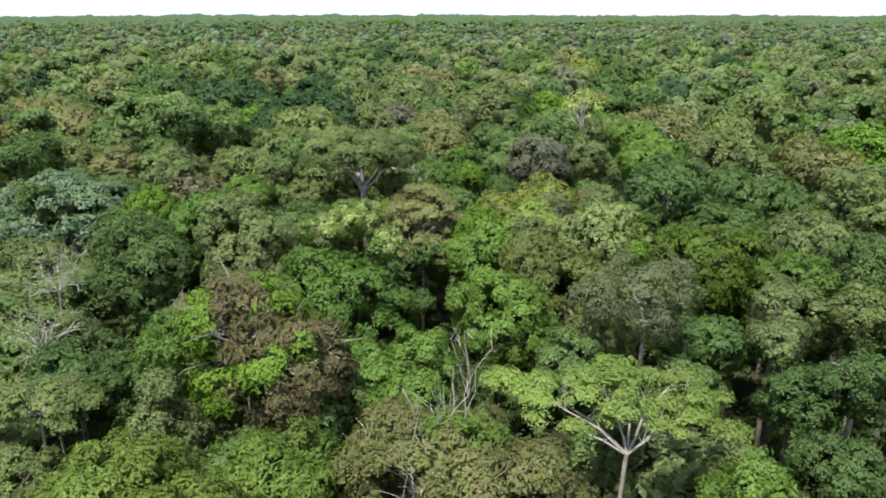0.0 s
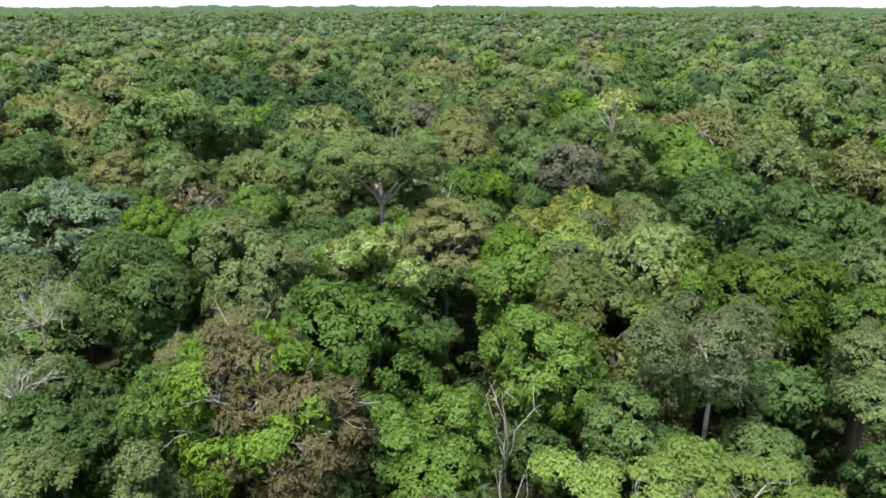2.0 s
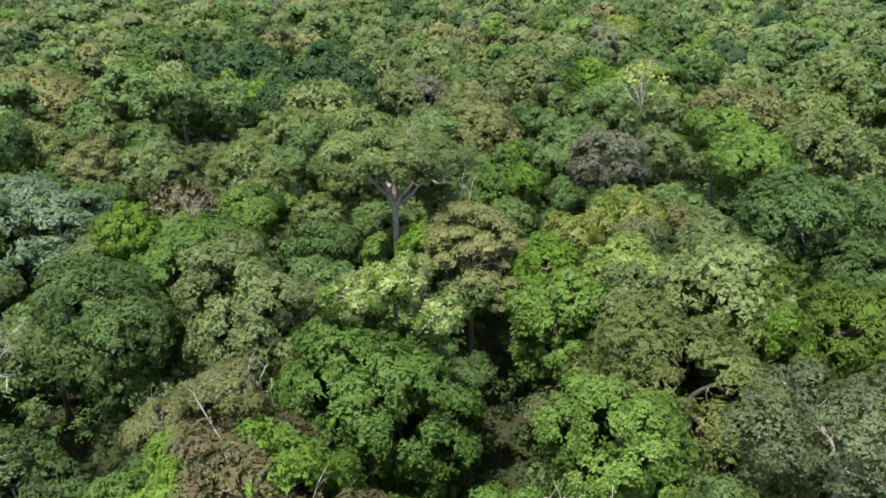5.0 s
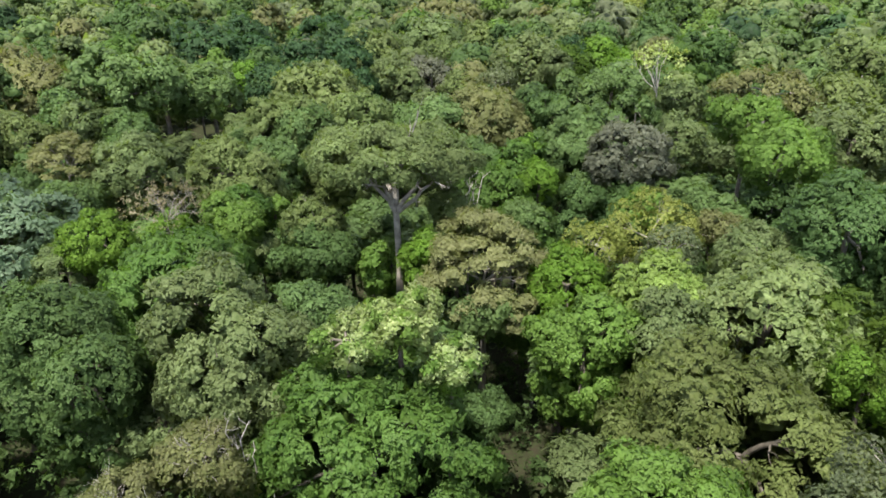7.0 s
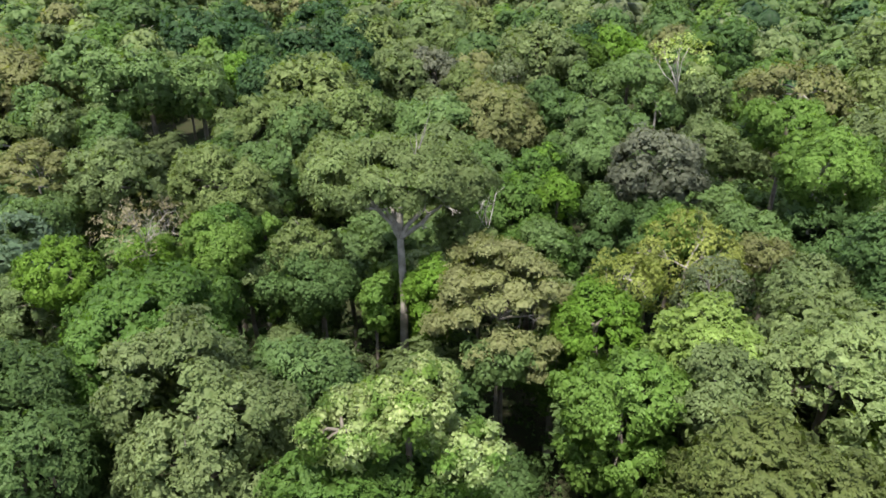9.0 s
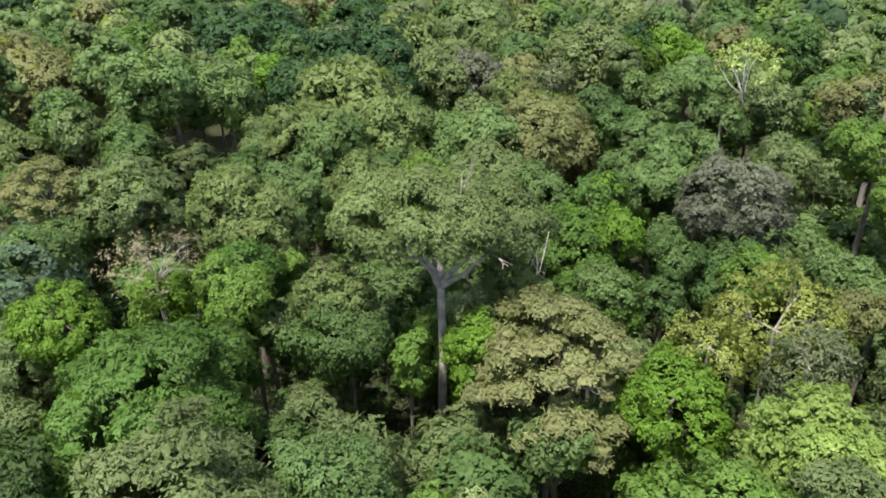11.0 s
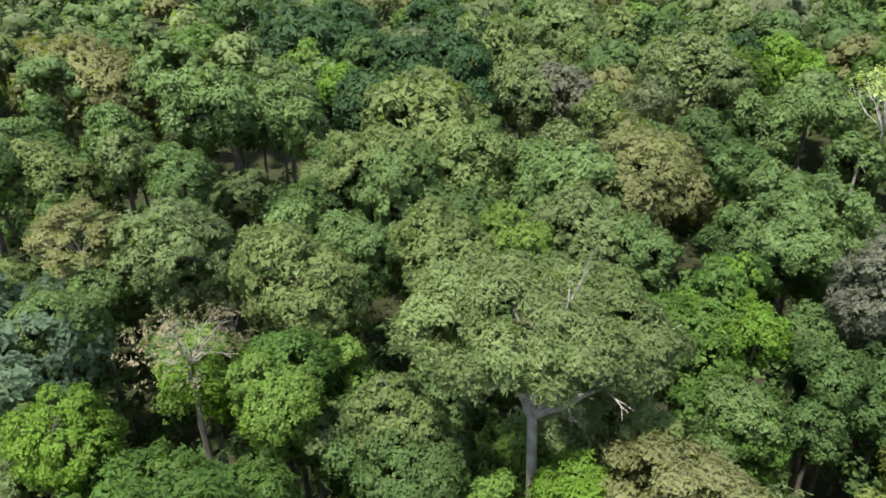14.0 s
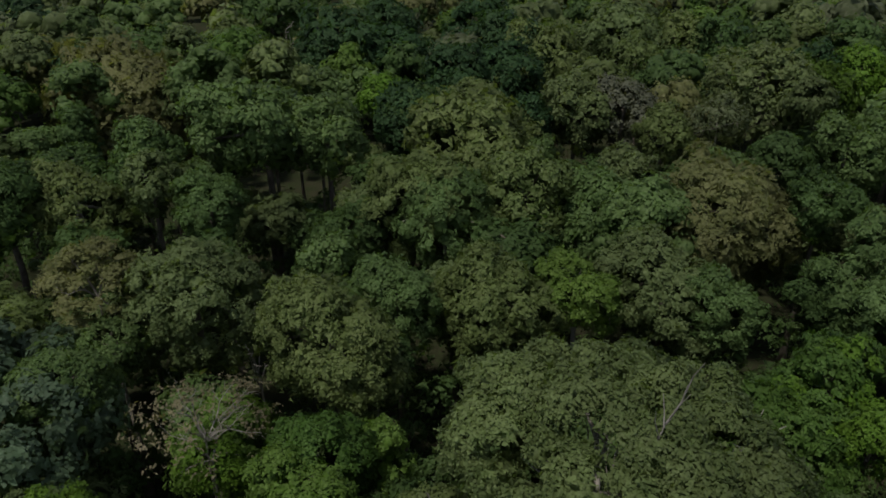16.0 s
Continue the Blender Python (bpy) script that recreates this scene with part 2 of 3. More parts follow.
def lobe_set(rng, R, H, style, r):
    """Boughs of a crown about its base: centres (z up from the crown's base), radii of about r and outward directions."""
    heads = []  # x, y, z of the widest part, radius, height, depth of the sides
    turn = rng.uniform(0, 6.283)
    if style == "dome":
        if rng.uniform() < 0.3:
            heads.append((0, 0, 0, R, H * 0.95, R * 0.75))
        else:
            for hx, hy, hr, hz in ((-0.3, 0.1, 0.68, 0.0), (0.36, -0.12, 0.58, rng.uniform(-0.25, -0.02)), (rng.uniform(-0.2, 0.2), rng.uniform(-0.45, 0.45), 0.55, rng.uniform(-0.25, 0.0))):
                heads.append((hx * R, hy * R, hz * H, hr * R * 1.05, H * (0.55 + 0.45 * hr), R * 0.75))
    elif style == "ragged":
        for i in range(7):
            th, k = turn + i * 2.39996, R * 0.62 * math.sqrt(i / 7)
            hr = R * rng.uniform(0.32, 0.5)
            heads.append((k * math.cos(th), k * math.sin(th), H * (rng.uniform(0.15, 0.45) - 0.55 * (k / R) ** 2), hr, hr * rng.uniform(0.8, 1.15), R * rng.uniform(0.3, 0.8)))
    elif style == "umbrella":
        heads.append((0, 0, 0, R * 0.97, H, R * 0.06))
        for i in range(9):
            th, k = turn + i * 0.698 + rng.uniform(-0.2, 0.2), R * rng.uniform(0.66, 0.84)
            heads.append((k * math.cos(th), k * math.sin(th), H * rng.uniform(-0.05, 0.2), R * rng.uniform(0.16, 0.26), R * 0.14, R * 0.01))
    elif style == "cone":
        for k in (0.0, 0.25, 0.5, 0.75, 1.0):
            heads.append((rng.uniform(-0.1, 0.1) * R, rng.uniform(-0.1, 0.1) * R, H * (0.62 - 1.3 * k), R * (0.3 + 0.65 * k), H * 0.35, R * 0.25))
    elif style == "drape":
        for k in (0.0, 0.33, 0.66, 1.0):
            th = turn + k * 9
            heads.append((0.25 * R * math.cos(th), 0.25 * R * math.sin(th), H * (0.45 - 1.3 * k), R * (0.6 + 0.3 * math.sin(0.5 + k * 2.4)), H * 0.42, H * 0.45))
    elif style == "tiers":
        pts = []
        for i in range(int(56 + R * 9)):
            th, k = rng.uniform(0, 6.283), math.sqrt(rng.uniform(0, 1))
            x = R * 0.92 * k
            z = H * (0.92 - 0.55 * k * k) - H * 0.2 * int(rng.integers(0, 4)) * (0.4 + k * 0.6)
            pts.append((x * math.cos(th), x * math.sin(th), z, R * rng.uniform(0.10, 0.2)))
        pts = np.array(pts)
        pts = np.concatenate([pts, unit(pts[:, :3] * 0.3 / R + np.array((0, 0, 1)))], 1)
    if heads:
        sets = []
        for i, (hx, hy, hz, hr, hh, down) in enumerate(heads):
            p = heap(rng, (hx, hy, hz), hr, hh, down, r)
            for j, (jx, jy, jz, jr, jh, jd) in enumerate(heads):
                if i != j:  # none inside the next head
                    g = (p[:, :3] - np.array((jx, jy, jz))) / np.array((jr, jr, jh))
                    g[:, 2] = np.where(g[:, 2] < 0, np.where(p[:, 2] < jz - jd, 9, 0), g[:, 2])
                    p = p[(g * g).sum(1) > 0.72]
            sets.append(p)
        pts = np.concatenate(sets)
    # no crown is a true round: it reaches further on some sides
    th = np.arctan2(pts[:, 1], pts[:, 0])
    far = 1 + rng.uniform(0.03, 0.15) * np.cos(2 * th + rng.uniform(0, 6.283)) + rng.uniform(0, 0.1) * np.cos(3 * th + rng.uniform(0, 6.283))
    pts[:, :2] *= far[:, None] if style != "umbrella" else 1
    pts[:, 2] += H * rng.uniform(-0.08, 0.08) * np.cos(th + rng.uniform(0, 6.283)) * np.hypot(pts[:, 0], pts[:, 1]) / R
    return pts


FLAT = {"dome": 0.75, "ragged": 0.8, "umbrella": 0.7, "tiers": 0.32, "cone": 0.75, "drape": 0.95}


def lumps(rng, c, r, squash):
    """A rough half dome of 15 triangles at every centre: corners, faces and normals."""
    n = len(c)
    th = np.arange(5) * 2 * math.pi / 5
    low = np.stack([np.cos(th), np.sin(th), np.full(5, -0.25)], 1)
    high = np.stack([0.68 * np.cos(th + 0.6), 0.68 * np.sin(th + 0.6), np.full(5, 0.62)], 1)
    shape = np.concatenate([low, high, [(0, 0, 1.0)]])
    fs = [(i, (i + 1) % 5, 5 + i) for i in range(5)] + [((i + 1) % 5, 5 + (i + 1) % 5, 5 + i) for i in range(5)] + [(5 + i, 5 + (i + 1) % 5, 10) for i in range(5)]
    v = c[:, None] + shape[None] * rng.uniform(0.75, 1.15, (n, 11, 1)) * r[:, None, None] * squash
    nr = unit((np.repeat(unit(shape)[None], n, 0) + 0.2 * rng.normal(size=(n, 11, 3))).reshape(-1, 3))
    return v.reshape(-1, 3), (np.array(fs)[None] + np.arange(n)[:, None, None] * 11).reshape(-1, 3), nr


def crown_mesh(rng, lobes, size, cover, style, mats, width=0.55, droop=0.0, core=True, cap=8500, second=0.0, side=0.0):
    """Leaf sprays all over the boughs' outer sides, none where one bough lies inside another, and a dense inside.
    mats: leaf and massed material, then the same of the tufts; side: tufts keep to the west of the crown."""
    squash = np.array((1, 1, FLAT[style]))
    mid = np.array((*lobes[:, :2].mean(0), np.quantile(lobes[:, 2], 0.2)))
    face = lobes[:, 4:7]
    near = ((lobes[:, None, :3] - lobes[None, :, :3]) ** 2).sum(2).argsort(1)[:, 1:9]
    share = lobes[:, 3] ** 2
    area = 0.95 * math.pi * share.sum()
    n = int(min(cap, cover * area / (0.34 * width * size * size)))
    size = max(size, math.sqrt(cover * area / (0.34 * width * n)))
    which = rng.choice(len(lobes), int(n * 1.7 / 4), p=share / share.sum())
    d = unit(rng.normal(size=(len(which), 3)) * 0.62 + face[which] * 0.55 + np.array((0, 0, 0.3)))
    at = lobes[which, :3] + d * lobes[which, 3:4] * rng.uniform(0.9, 1.08, (len(which), 1)) * squash
    q = (at[:, None, :] - lobes[near[which], :3]) / squash
    keep = ((q * q).sum(2) > (0.85 * lobes[near[which], 3]) ** 2).all(1)
    at, d, which = at[keep][: n // 4], d[keep][: n // 4], which[keep][: n // 4]
    # four sprays to a tuft
    d, which = np.repeat(d, 4, 0), np.repeat(which, 4)
    off = rng.normal(size=d.shape)
    off -= d * (off * d).sum(1, keepdims=True) * 0.7
    at = np.repeat(at, 4, 0) + off * size * 0.6
    out = unit(d * 0.95 + np.array((0, 0, 0.3)) + 0.24 * off + 0.4 * rng.normal(size=d.shape))
    v = blades(rng, at, out, size, width, droop)
    dome = unit((at - mid) / np.array((1, 1, 0.8)))
    soft = np.repeat(unit(dome * 0.25 + face[which] * 0.5 + d * 0.3 + 0.05 * out), 3, 0)
    f = [threes(len(at))]
    p = lobes[:, :3] * (2.6 / max(1.0, np.ptp(lobes[:, 0]) / 4))
    patch = np.sin(p[:, 0] + 1.3 * np.sin(p[:, 1])) + np.sin(1.3 * p[:, 1] + p[:, 2] + 2) + rng.normal(0, 0.6, len(p)) - side * (lobes[:, 0] - mid[0])
    tufted = (patch > np.quantile(patch, 1 - second)).astype(int) * 2
    slot = tufted[which]
    if core:  # the dense inside of every bough
        k = np.arange(len(lobes))
        cv, cf, cn = lumps(rng, lobes[k, :3] - face * lobes[:, 3:4] * 0.12, lobes[k, 3] * 0.84, squash)
        f.append(cf + len(v))
        v = np.concatenate([v, cv])
        soft = np.concatenate([soft, unit(cn + np.repeat(face, 11, 0) * 0.8)])
        slot = np.concatenate([slot, np.repeat(tufted + 1, 15)])
    return mesh_from("crown", v, f, mats, slot, soft)


def tube(path, radii, sides=7):
    """A tapered limb along a line of points."""
    path = np.asarray(path, float)
    go = unit(np.gradient(path, axis=0))
    ref = np.array((0.31, 0.95, 0.05))
    u = unit(np.cross(go, ref))
    w = np.cross(go, u)
    ang = np.arange(sides) * 2 * math.pi / sides
    ring = path[:, None] + np.asarray(radii)[:, None, None] * (np.cos(ang)[None, :, None] * u[:, None] + np.sin(ang)[None, :, None] * w[:, None])
    n = len(path)
    q = [(i * sides + j, i * sides + (j + 1) % sides, (i + 1) * sides + (j + 1) % sides, (i + 1) * sides + j) for i in range(n - 1) for j in range(sides)]
    return ring.reshape(-1, 3), np.array(q)


def bend(rng, p, q, n, wob, sag=0.0):
    p, q = np.asarray(p, float), np.asarray(q, float)
    s = np.linspace(0, 1, n)[:, None]
    ln = np.linalg.norm(q - p)
    line = p + (q - p) * s + np.cumsum(rng.normal(0, wob * ln / n, (n, 3)), 0) * np.minimum(1, s * 3) * np.minimum(1, (1 - s) * 3 + 0.15)
    line[:, 2] += sag * ln * np.sin(s[:, 0] * math.pi)
    return line


def joined(parts):
    vs, qs, k = [], [], 0
    for v, q in parts:
        vs.append(v)
        qs.append(q + k)
        k += len(v)
    return np.concatenate(vs), np.concatenate(qs)


def part(name, me, parent, label=""):
    ob = new(name, me)
    ob.parent = parent
    if label:
        tagged(ob, label)
    return ob


def branch_parts(rng, fork, ends, r0, twigs, reach, crooked=0.16):
    """A limb to every end, with side twigs: a list of (verts, quads), one for each limb."""
    out = []
    for e in ends:
        line = bend(rng, fork, e, 7, crooked, 0.10)
        ps = [tube(line, np.linspace(r0, r0 * 0.28, 7), 6)]
        for _ in range(twigs):
            i = int(rng.integers(2, 6))
            d = (line[i] - line[i - 1]) / max(1e-6, np.linalg.norm(line[i] - line[i - 1]))
            tip = line[i] + (d * 0.7 + rng.normal(0, 0.6, 3) + np.array((0, 0, 0.15))) * reach * rng.uniform(0.5, 1.1)
            tw = bend(rng, line[i], tip, 5, 0.2, 0.05)
            ps.append(tube(tw, np.linspace(r0 * 0.36, r0 * 0.10, 5), 4))
            for _ in range(2):
                j = int(rng.integers(1, 4))
                tip2 = tw[j] + (tip - line[i]) * 0.45 + rng.normal(0, 0.28, 3) * reach
                ps.append(tube(bend(rng, tw[j], tip2, 3, 0.15), np.linspace(r0 * 0.16, r0 * 0.06, 3), 3))
        out.append(joined(ps))
    return out


# what each kind looks like: crown style, leaf, crown height over radius, leaf width, droop, cover, words, limbs shown
KIND = {
    "round": ("dome", "mid", 1.2, 0.42, 0.0, 1.25, "broad mid-green rainforest tree with a rounded crown", 0),
    "dark": ("dome", "deep", 1.3, 0.42, 0.0, 1.3, "dark green rainforest tree with a dense clumped crown", 0),
    "olive": ("dome", "olive", 1.15, 0.36, 0.0, 1.25, "olive-green rainforest tree with a domed crown", 0),
    "lime": ("dome", "lime", 1.25, 0.42, 0.0, 1.3, "vivid lime-green rainforest tree with fresh dense leaves", 0),
    "limeflat": ("dome", "bright", 0.62, 0.42, 0.0, 1.3, "bright green rainforest tree with a flat-topped crown", 0),
    "bright": ("dome", "bright", 1.25, 0.42, 0.0, 1.3, "bright green rainforest tree with soft billowing boughs", 0),
    "grey": ("dome", "grey", 1.2, 0.36, 0.0, 1.2, "grey-green rainforest tree with a loose rounded crown", 0),
    "dull": ("ragged", "dull", 1.25, 0.36, 0.0, 0.6, "dull grey-leaved rainforest tree with pale limbs showing", 5),
    "rag": ("ragged", "mid", 1.0, 0.42, 0.0, 1.1, "ragged mid-green rainforest tree with an uneven crown", 3),
    "ragdark": ("ragged", "deep", 1.1, 0.42, 0.0, 1.2, "dark ragged rainforest tree hung with creepers", 3),
    "raggrey": ("ragged", "grey", 1.0, 0.36, 0.0, 1.0, "grey-green rainforest tree with a ragged open crown", 4),
    "blue": ("umbrella", "blue", 0.55, 0.8, 0.0, 1.7, "blue-green broad-leaved tree with a smooth wide crown", 0),
    "tan": ("tiers", "tan", 1.15, 0.3, 0.0, 0.75, "tan-leaved tree with flat layered boughs", 6),
    "rust": ("dome", "rust", 0.8, 0.36, 0.0, 1.2, "rust-tinged green tree with a low domed crown", 0),
    "dry": ("ragged", "dry", 0.75, 0.34, 0.0, 1.0, "half-dry brownish tree with twiggy thinning crown", 18),
    "limebrown": ("dome", "brown", 0.95, 0.34, 0.0, 1.5, "half-dry tree with brown twigs and lime tufts", 18),
    "yellow": ("ragged", "yellow", 0.85, 0.42, 0.0, 0.5, "yellow-green tree with an open airy crown", 5),
    "gold": ("tiers", "gold", 0.8, 0.42, 0.0, 0.15, "nearly bare tree with sparse pale yellow leaves", 8),
    "cream": ("ragged", "cream", 1.1, 0.4, 0.3, 1.2, "green tree topped with cream flower plumes", 0),
    "mauve": ("dome", "mauve", 1.3, 0.36, 0.0, 1.1, "mauve-grey tree with a dense finely leaved crown", 0),
    "fern": ("dome", "fern", 0.85, 0.32, 0.0, 1.2, "feathery fresh-green tree with fine leaves", 0),
    "acacia": ("tiers", "fresh", 0.36, 0.4, 0.0, 0.85, "light green flat-topped tree with feathery layered boughs and pale limbs", 8),
    "umbrella": ("umbrella", "pale", 0.35, 0.34, 0.3, 1.4, "tall emergent tree with umbrella crown and thick pale trunk", 7),
    "drape": ("drape", "bright", 1.5, 0.6, 0.3, 1.2, "tree wrapped in bright hanging creepers", 0),
    "drapedark": ("drape", "deep", 1.5, 0.6, 0.3, 1.2, "tree wrapped in dark hanging creepers", 0),
    "cone": ("cone", "grey", 1.5, 0.4, 0.2, 1.2, "grey-green tree with a narrow pointed crown", 0),
    "sparse": ("tiers", "pink", 0.95, 0.3, 0.0, 0.10, "pinkish half-bare tree with many pale twigs", 14),
    "palesparse": ("tiers", "grey", 0.85, 0.36, 0.0, 0.1, "thin-leaved tree with pale bare branches", 13),
    "dead": ("ragged", "tan", 1.9, 0.36, 0.0, 0.0, "bleached dead tree with bare branches", 6),
}
TINT = {"mid": "mid-green", "deep": "dark green", "olive": "olive-green", "lime": "vivid lime-green", "bright": "bright green", "grey": "grey-green", "rust": "rust-tinged", "pale": "pale olive", "moss": "moss-green", "fresh": "fresh light green", "lush": "lush green", "vivid": "vivid dark green", "inky": "very dark green"}
SHAPE = {"dome": "a broad rounded crown", "ragged": "a ragged open crown", "tiers": "flat layered boughs", "drape": "a mantle of hanging creepers", "umbrella": "a wide umbrella crown"}
COUNT = [0]


def make_tree(kind, x, y, top, R, dist, leaf="", tuft="", lean=(0.0, 0.0), base_z=0.0, cap=0):
    """A tree that stands at x, y, reaches up to top and has a crown of radius R; dist: metres from the flight line, for the leaf size."""
    COUNT[0] += 1
    rng = np.random.default_rng(1000 + COUNT[0] * 7)
    style, lf, hr, width, droop, cover, words, limbs = KIND[kind]
    H = R * hr
    bough = min(1.75, max(0.6, 0.125 * R)) * (1.0 if dist < 90 else 1.25) * (0.8 if style == "umbrella" else 1.6 if 0 < cap < 2000 else 1.0)
    lobes = lobe_set(rng, R, H, style, bough)
    if kind == "acacia":  # a fan of boughs, far wider than deep
        lobes[:, 1] *= 0.55
        lobes = lobes[rng.uniform(size=len(lobes)) < 0.42]
        lobes[:, 3] *= 0.72
        lobes[:, 0] *= 1.08
    if kind == "umbrella":
        lobes[:, 1] *= 0.78
    crown_base = top - (lobes[:, 2] + lobes[:, 3] * FLAT[style]).max()
    size = 0.26 + 0.0035 * dist
    cap = cap or (18000 if kind == "umbrella" else 12000 if dist < 50 and R > 5.5 else 6500 if dist < 120 else 3600 if dist < 190 else 2400)
    if leaf and leaf != lf:
        words = TINT[leaf] + " rainforest tree with " + SHAPE[style]
    tree = tagged(new("tree"), words, "tree", "rainforest trees")
    ax, ay = lean
    tree.location = (x - ax, y - ay, base_z)
    lobes[:, 0] += ax
    lobes[:, 1] += ay
    lobes[:, 2] += crown_base - base_z
    pale = kind in ("umbrella", "acacia", "gold", "tan", "palesparse", "dull", "yellow")
    bark = DEAD_WOOD if kind in ("dead", "gold", "palesparse", "limebrown", "dry") else PALE_BARK if pale or kind == "sparse" or (rng.uniform() < 0.15 and kind != "blue") else BARK
    r0 = (0.16 + 0.042 * R) * {"gold": 0.5, "umbrella": 0.9, "acacia": 0.42, "dead": 0.5, "sparse": 0.3, "palesparse": 0.36, "dull": 0.55, "limebrown": 0.5, "dry": 0.5, "yellow": 0.55, "tan": 0.6}.get(kind, 1)
    low = -0.55 if kind == "acacia" else -1.0 if kind == "gold" else -1.1 if kind == "dead" else -0.15 if kind in ("sparse", "palesparse") else -0.9 if kind == "umbrella" else 0.0 if limbs else 0.15
    off = 0.5 if kind == "umbrella" else 0.15 if limbs else 0.8
    fork = np.array((ax * off, ay * off, top - 11.3 if kind == "umbrella" else crown_base - base_z + H * low))
    line = bend(rng, (0, 0, -0.4), fork, 8, 0.03)
    rad = np.linspace(r0 * 1.15, r0 * 0.72, 8)
    rad[0] *= 1.7
    limb_n = limbs if limbs else 4
    pick = rng.permutation(len(lobes))
    if kind == "umbrella":  # its limbs spread out under the crown
        away = np.hypot(lobes[pick, 0] - ax, lobes[pick, 1] - ay)
        pick = pick[(away > 0.3 * R) & (away < 0.75 * R)]
    pick = pick[:limb_n]
    ends = lobes[pick, :3]
    ends[:, 2] -= lobes[pick, 3] * (-0.75 if kind in ("limebrown", "dry") else 0.1 if cover < 0.6 else 0.6 if kind == "umbrella" else 0.45 if limbs else 0.5 if kind == "blue" else -0.25)
    boughs = branch_parts(rng, fork, ends, r0 * (0.58 if kind == "umbrella" else 0.52), (7 if limbs and dist < 100 else 3) if limbs else 2 if dist < 70 else 0, R * (0.3 if kind in ("limebrown", "dry") else 0.2), 0.32 if kind in ("dead", "sparse", "palesparse") else 0.24 if kind == "umbrella" else 0.16)
    if limbs and dist < 150:
        part("trunk", mesh_from("trunk", *tube(line, rad, 10), [bark]), tree)
        for v, q in boughs:
            part("branch", mesh_from("branch", v, q, [bark]), tree)
    else:
        part("trunk", mesh_from("trunk", *joined([tube(line, rad, 6)] + boughs), [bark]), tree)
    if cover > 0:
        mats = [kit[k] for k in ((leaf or lf), *([tuft] if tuft else [])) for kit in (LEAF if dist < 110 else SPRAY, MASS)]
        part("crown", crown_mesh(rng, lobes, size, cover, style, mats, width * 1.3, droop, cover > 0.7, cap, (0.5 if kind == "limebrown" else 0.28) if tuft else 0.0, 0.13 if kind == "limebrown" else 0.0), tree)
    return tree


# ---- ground ----
nn = 40
edge = np.sign(np.linspace(-1, 1, nn + 1)) * np.abs(np.linspace(-1, 1, nn + 1)) ** 3 * 5000
gx, gy = np.meshgrid(edge, edge + 100)
gz = -0.15 + 0.3 * np.sin(gx * 0.05) * np.cos(gy * 0.043)
gid = np.arange((nn + 1) ** 2).reshape(nn + 1, nn + 1)
gq = np.stack([gid[:-1, :-1], gid[:-1, 1:], gid[1:, 1:], gid[1:, :-1]], -1).reshape(-1, 4)
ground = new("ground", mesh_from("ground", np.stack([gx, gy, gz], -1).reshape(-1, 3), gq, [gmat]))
tagged(ground, "shaded forest floor of leaf litter and low green plants", "ground", kind="structure")

# ---- the trees that can be told apart ----
make_tree("dry", 0.6, 43.5, 32.0, 10.0, 31, tuft="fern")
make_tree("fern", -20.9, 40.9, 31.0, 8.1, 33)
make_tree("fern", -12.7, 46.6, 29.0, 4.8, 33)
make_tree("cone", -26.9, 59.3, 27.5, 5.6, 40)
make_tree("acacia", -39.9, 61.1, 26.0, 7.4, 48, leaf="olive")
make_tree("palesparse", -46.7, 73.9, 28.5, 6.4, 50)
make_tree("dark", -42.1, 71.5, 24.0, 5.4, 50)
make_tree("olive", -36.8, 51.8, 24.0, 3.2, 47)
make_tree("palesparse", -51.1, 87.4, 31.5, 7.4, 49)
make_tree("limebrown", -18.8, 66.6, 34.5, 9.6, 30, tuft="lime")
make_tree("lime", -28.2, 67.7, 30.5, 4.1, 37, leaf="lush")
make_tree("bright", -2.4, 69.6, 27.0, 4.0, 38)
make_tree("bright", -3.4, 63.3, 25.0, 4.0, 39)
make_tree("bright", -8.8, 68.9, 26.0, 4.3, 38)
make_tree("rag", -13.3, 66.3, 25.0, 5.6, 39)
make_tree("rag", -15.0, 62.3, 23.0, 7.9, 41)
make_tree("bright", 7.4, 78.6, 31.0, 6.4, 39)
make_tree("dull", 23.3, 75.5, 33.6, 8.3, 45, lean=(0.3, 2.0))
make_tree("acacia", 14.6, 53.5, 31.2, 10.4, 39, lean=(-0.5, 5.0))
make_tree("round", 14.4, 72.5, 26.0, 4.1, 46)
make_tree("dark", 6.5, 73.5, 21.0, 4.0, 41)
make_tree("dark", 20.0, 70.5, 22.0, 4.5, 44)
make_tree("round", 27.5, 71.0, 23.0, 4.5, 47)
make_tree("fern", 36.6, 98.4, 30.5, 10.3, 63, leaf="vivid")
make_tree("bright", 48.9, 90.9, 29.0, 6.1, 72, leaf="lush")
make_tree("raggrey", 43.0, 81.3, 28.0, 5.9, 66)
make_tree("raggrey", 38.3, 74.0, 26.0, 4.2, 62)
make_tree("dark", 38.6, 119.3, 37.0, 7.2, 68)
make_tree("dark", 53.7, 118.7, 34.0, 10.1, 82)
make_tree("dark", 46.6, 111.3, 30.0, 6.9, 75)
make_tree("raggrey", 55.9, 102.7, 31.0, 6.8, 80)
make_tree("drape", 69.0, 112.0, 35.0, 5.0, 93, leaf="olive")
make_tree("dark", 58.4, 91.4, 31.0, 5.0, 79)
make_tree("bright", 24.1, 44.5, 28.0, 4.0, 46)
make_tree("ragdark", 37.3, 56.9, 22.0, 5.0, 61)
make_tree("olive", 51.5, 78.7, 29.0, 4.1, 72)
make_tree("ragdark", 43.0, 64.9, 27.0, 4.9, 64)
make_tree("dark", 38.1, 66.9, 24.0, 3.6, 62)
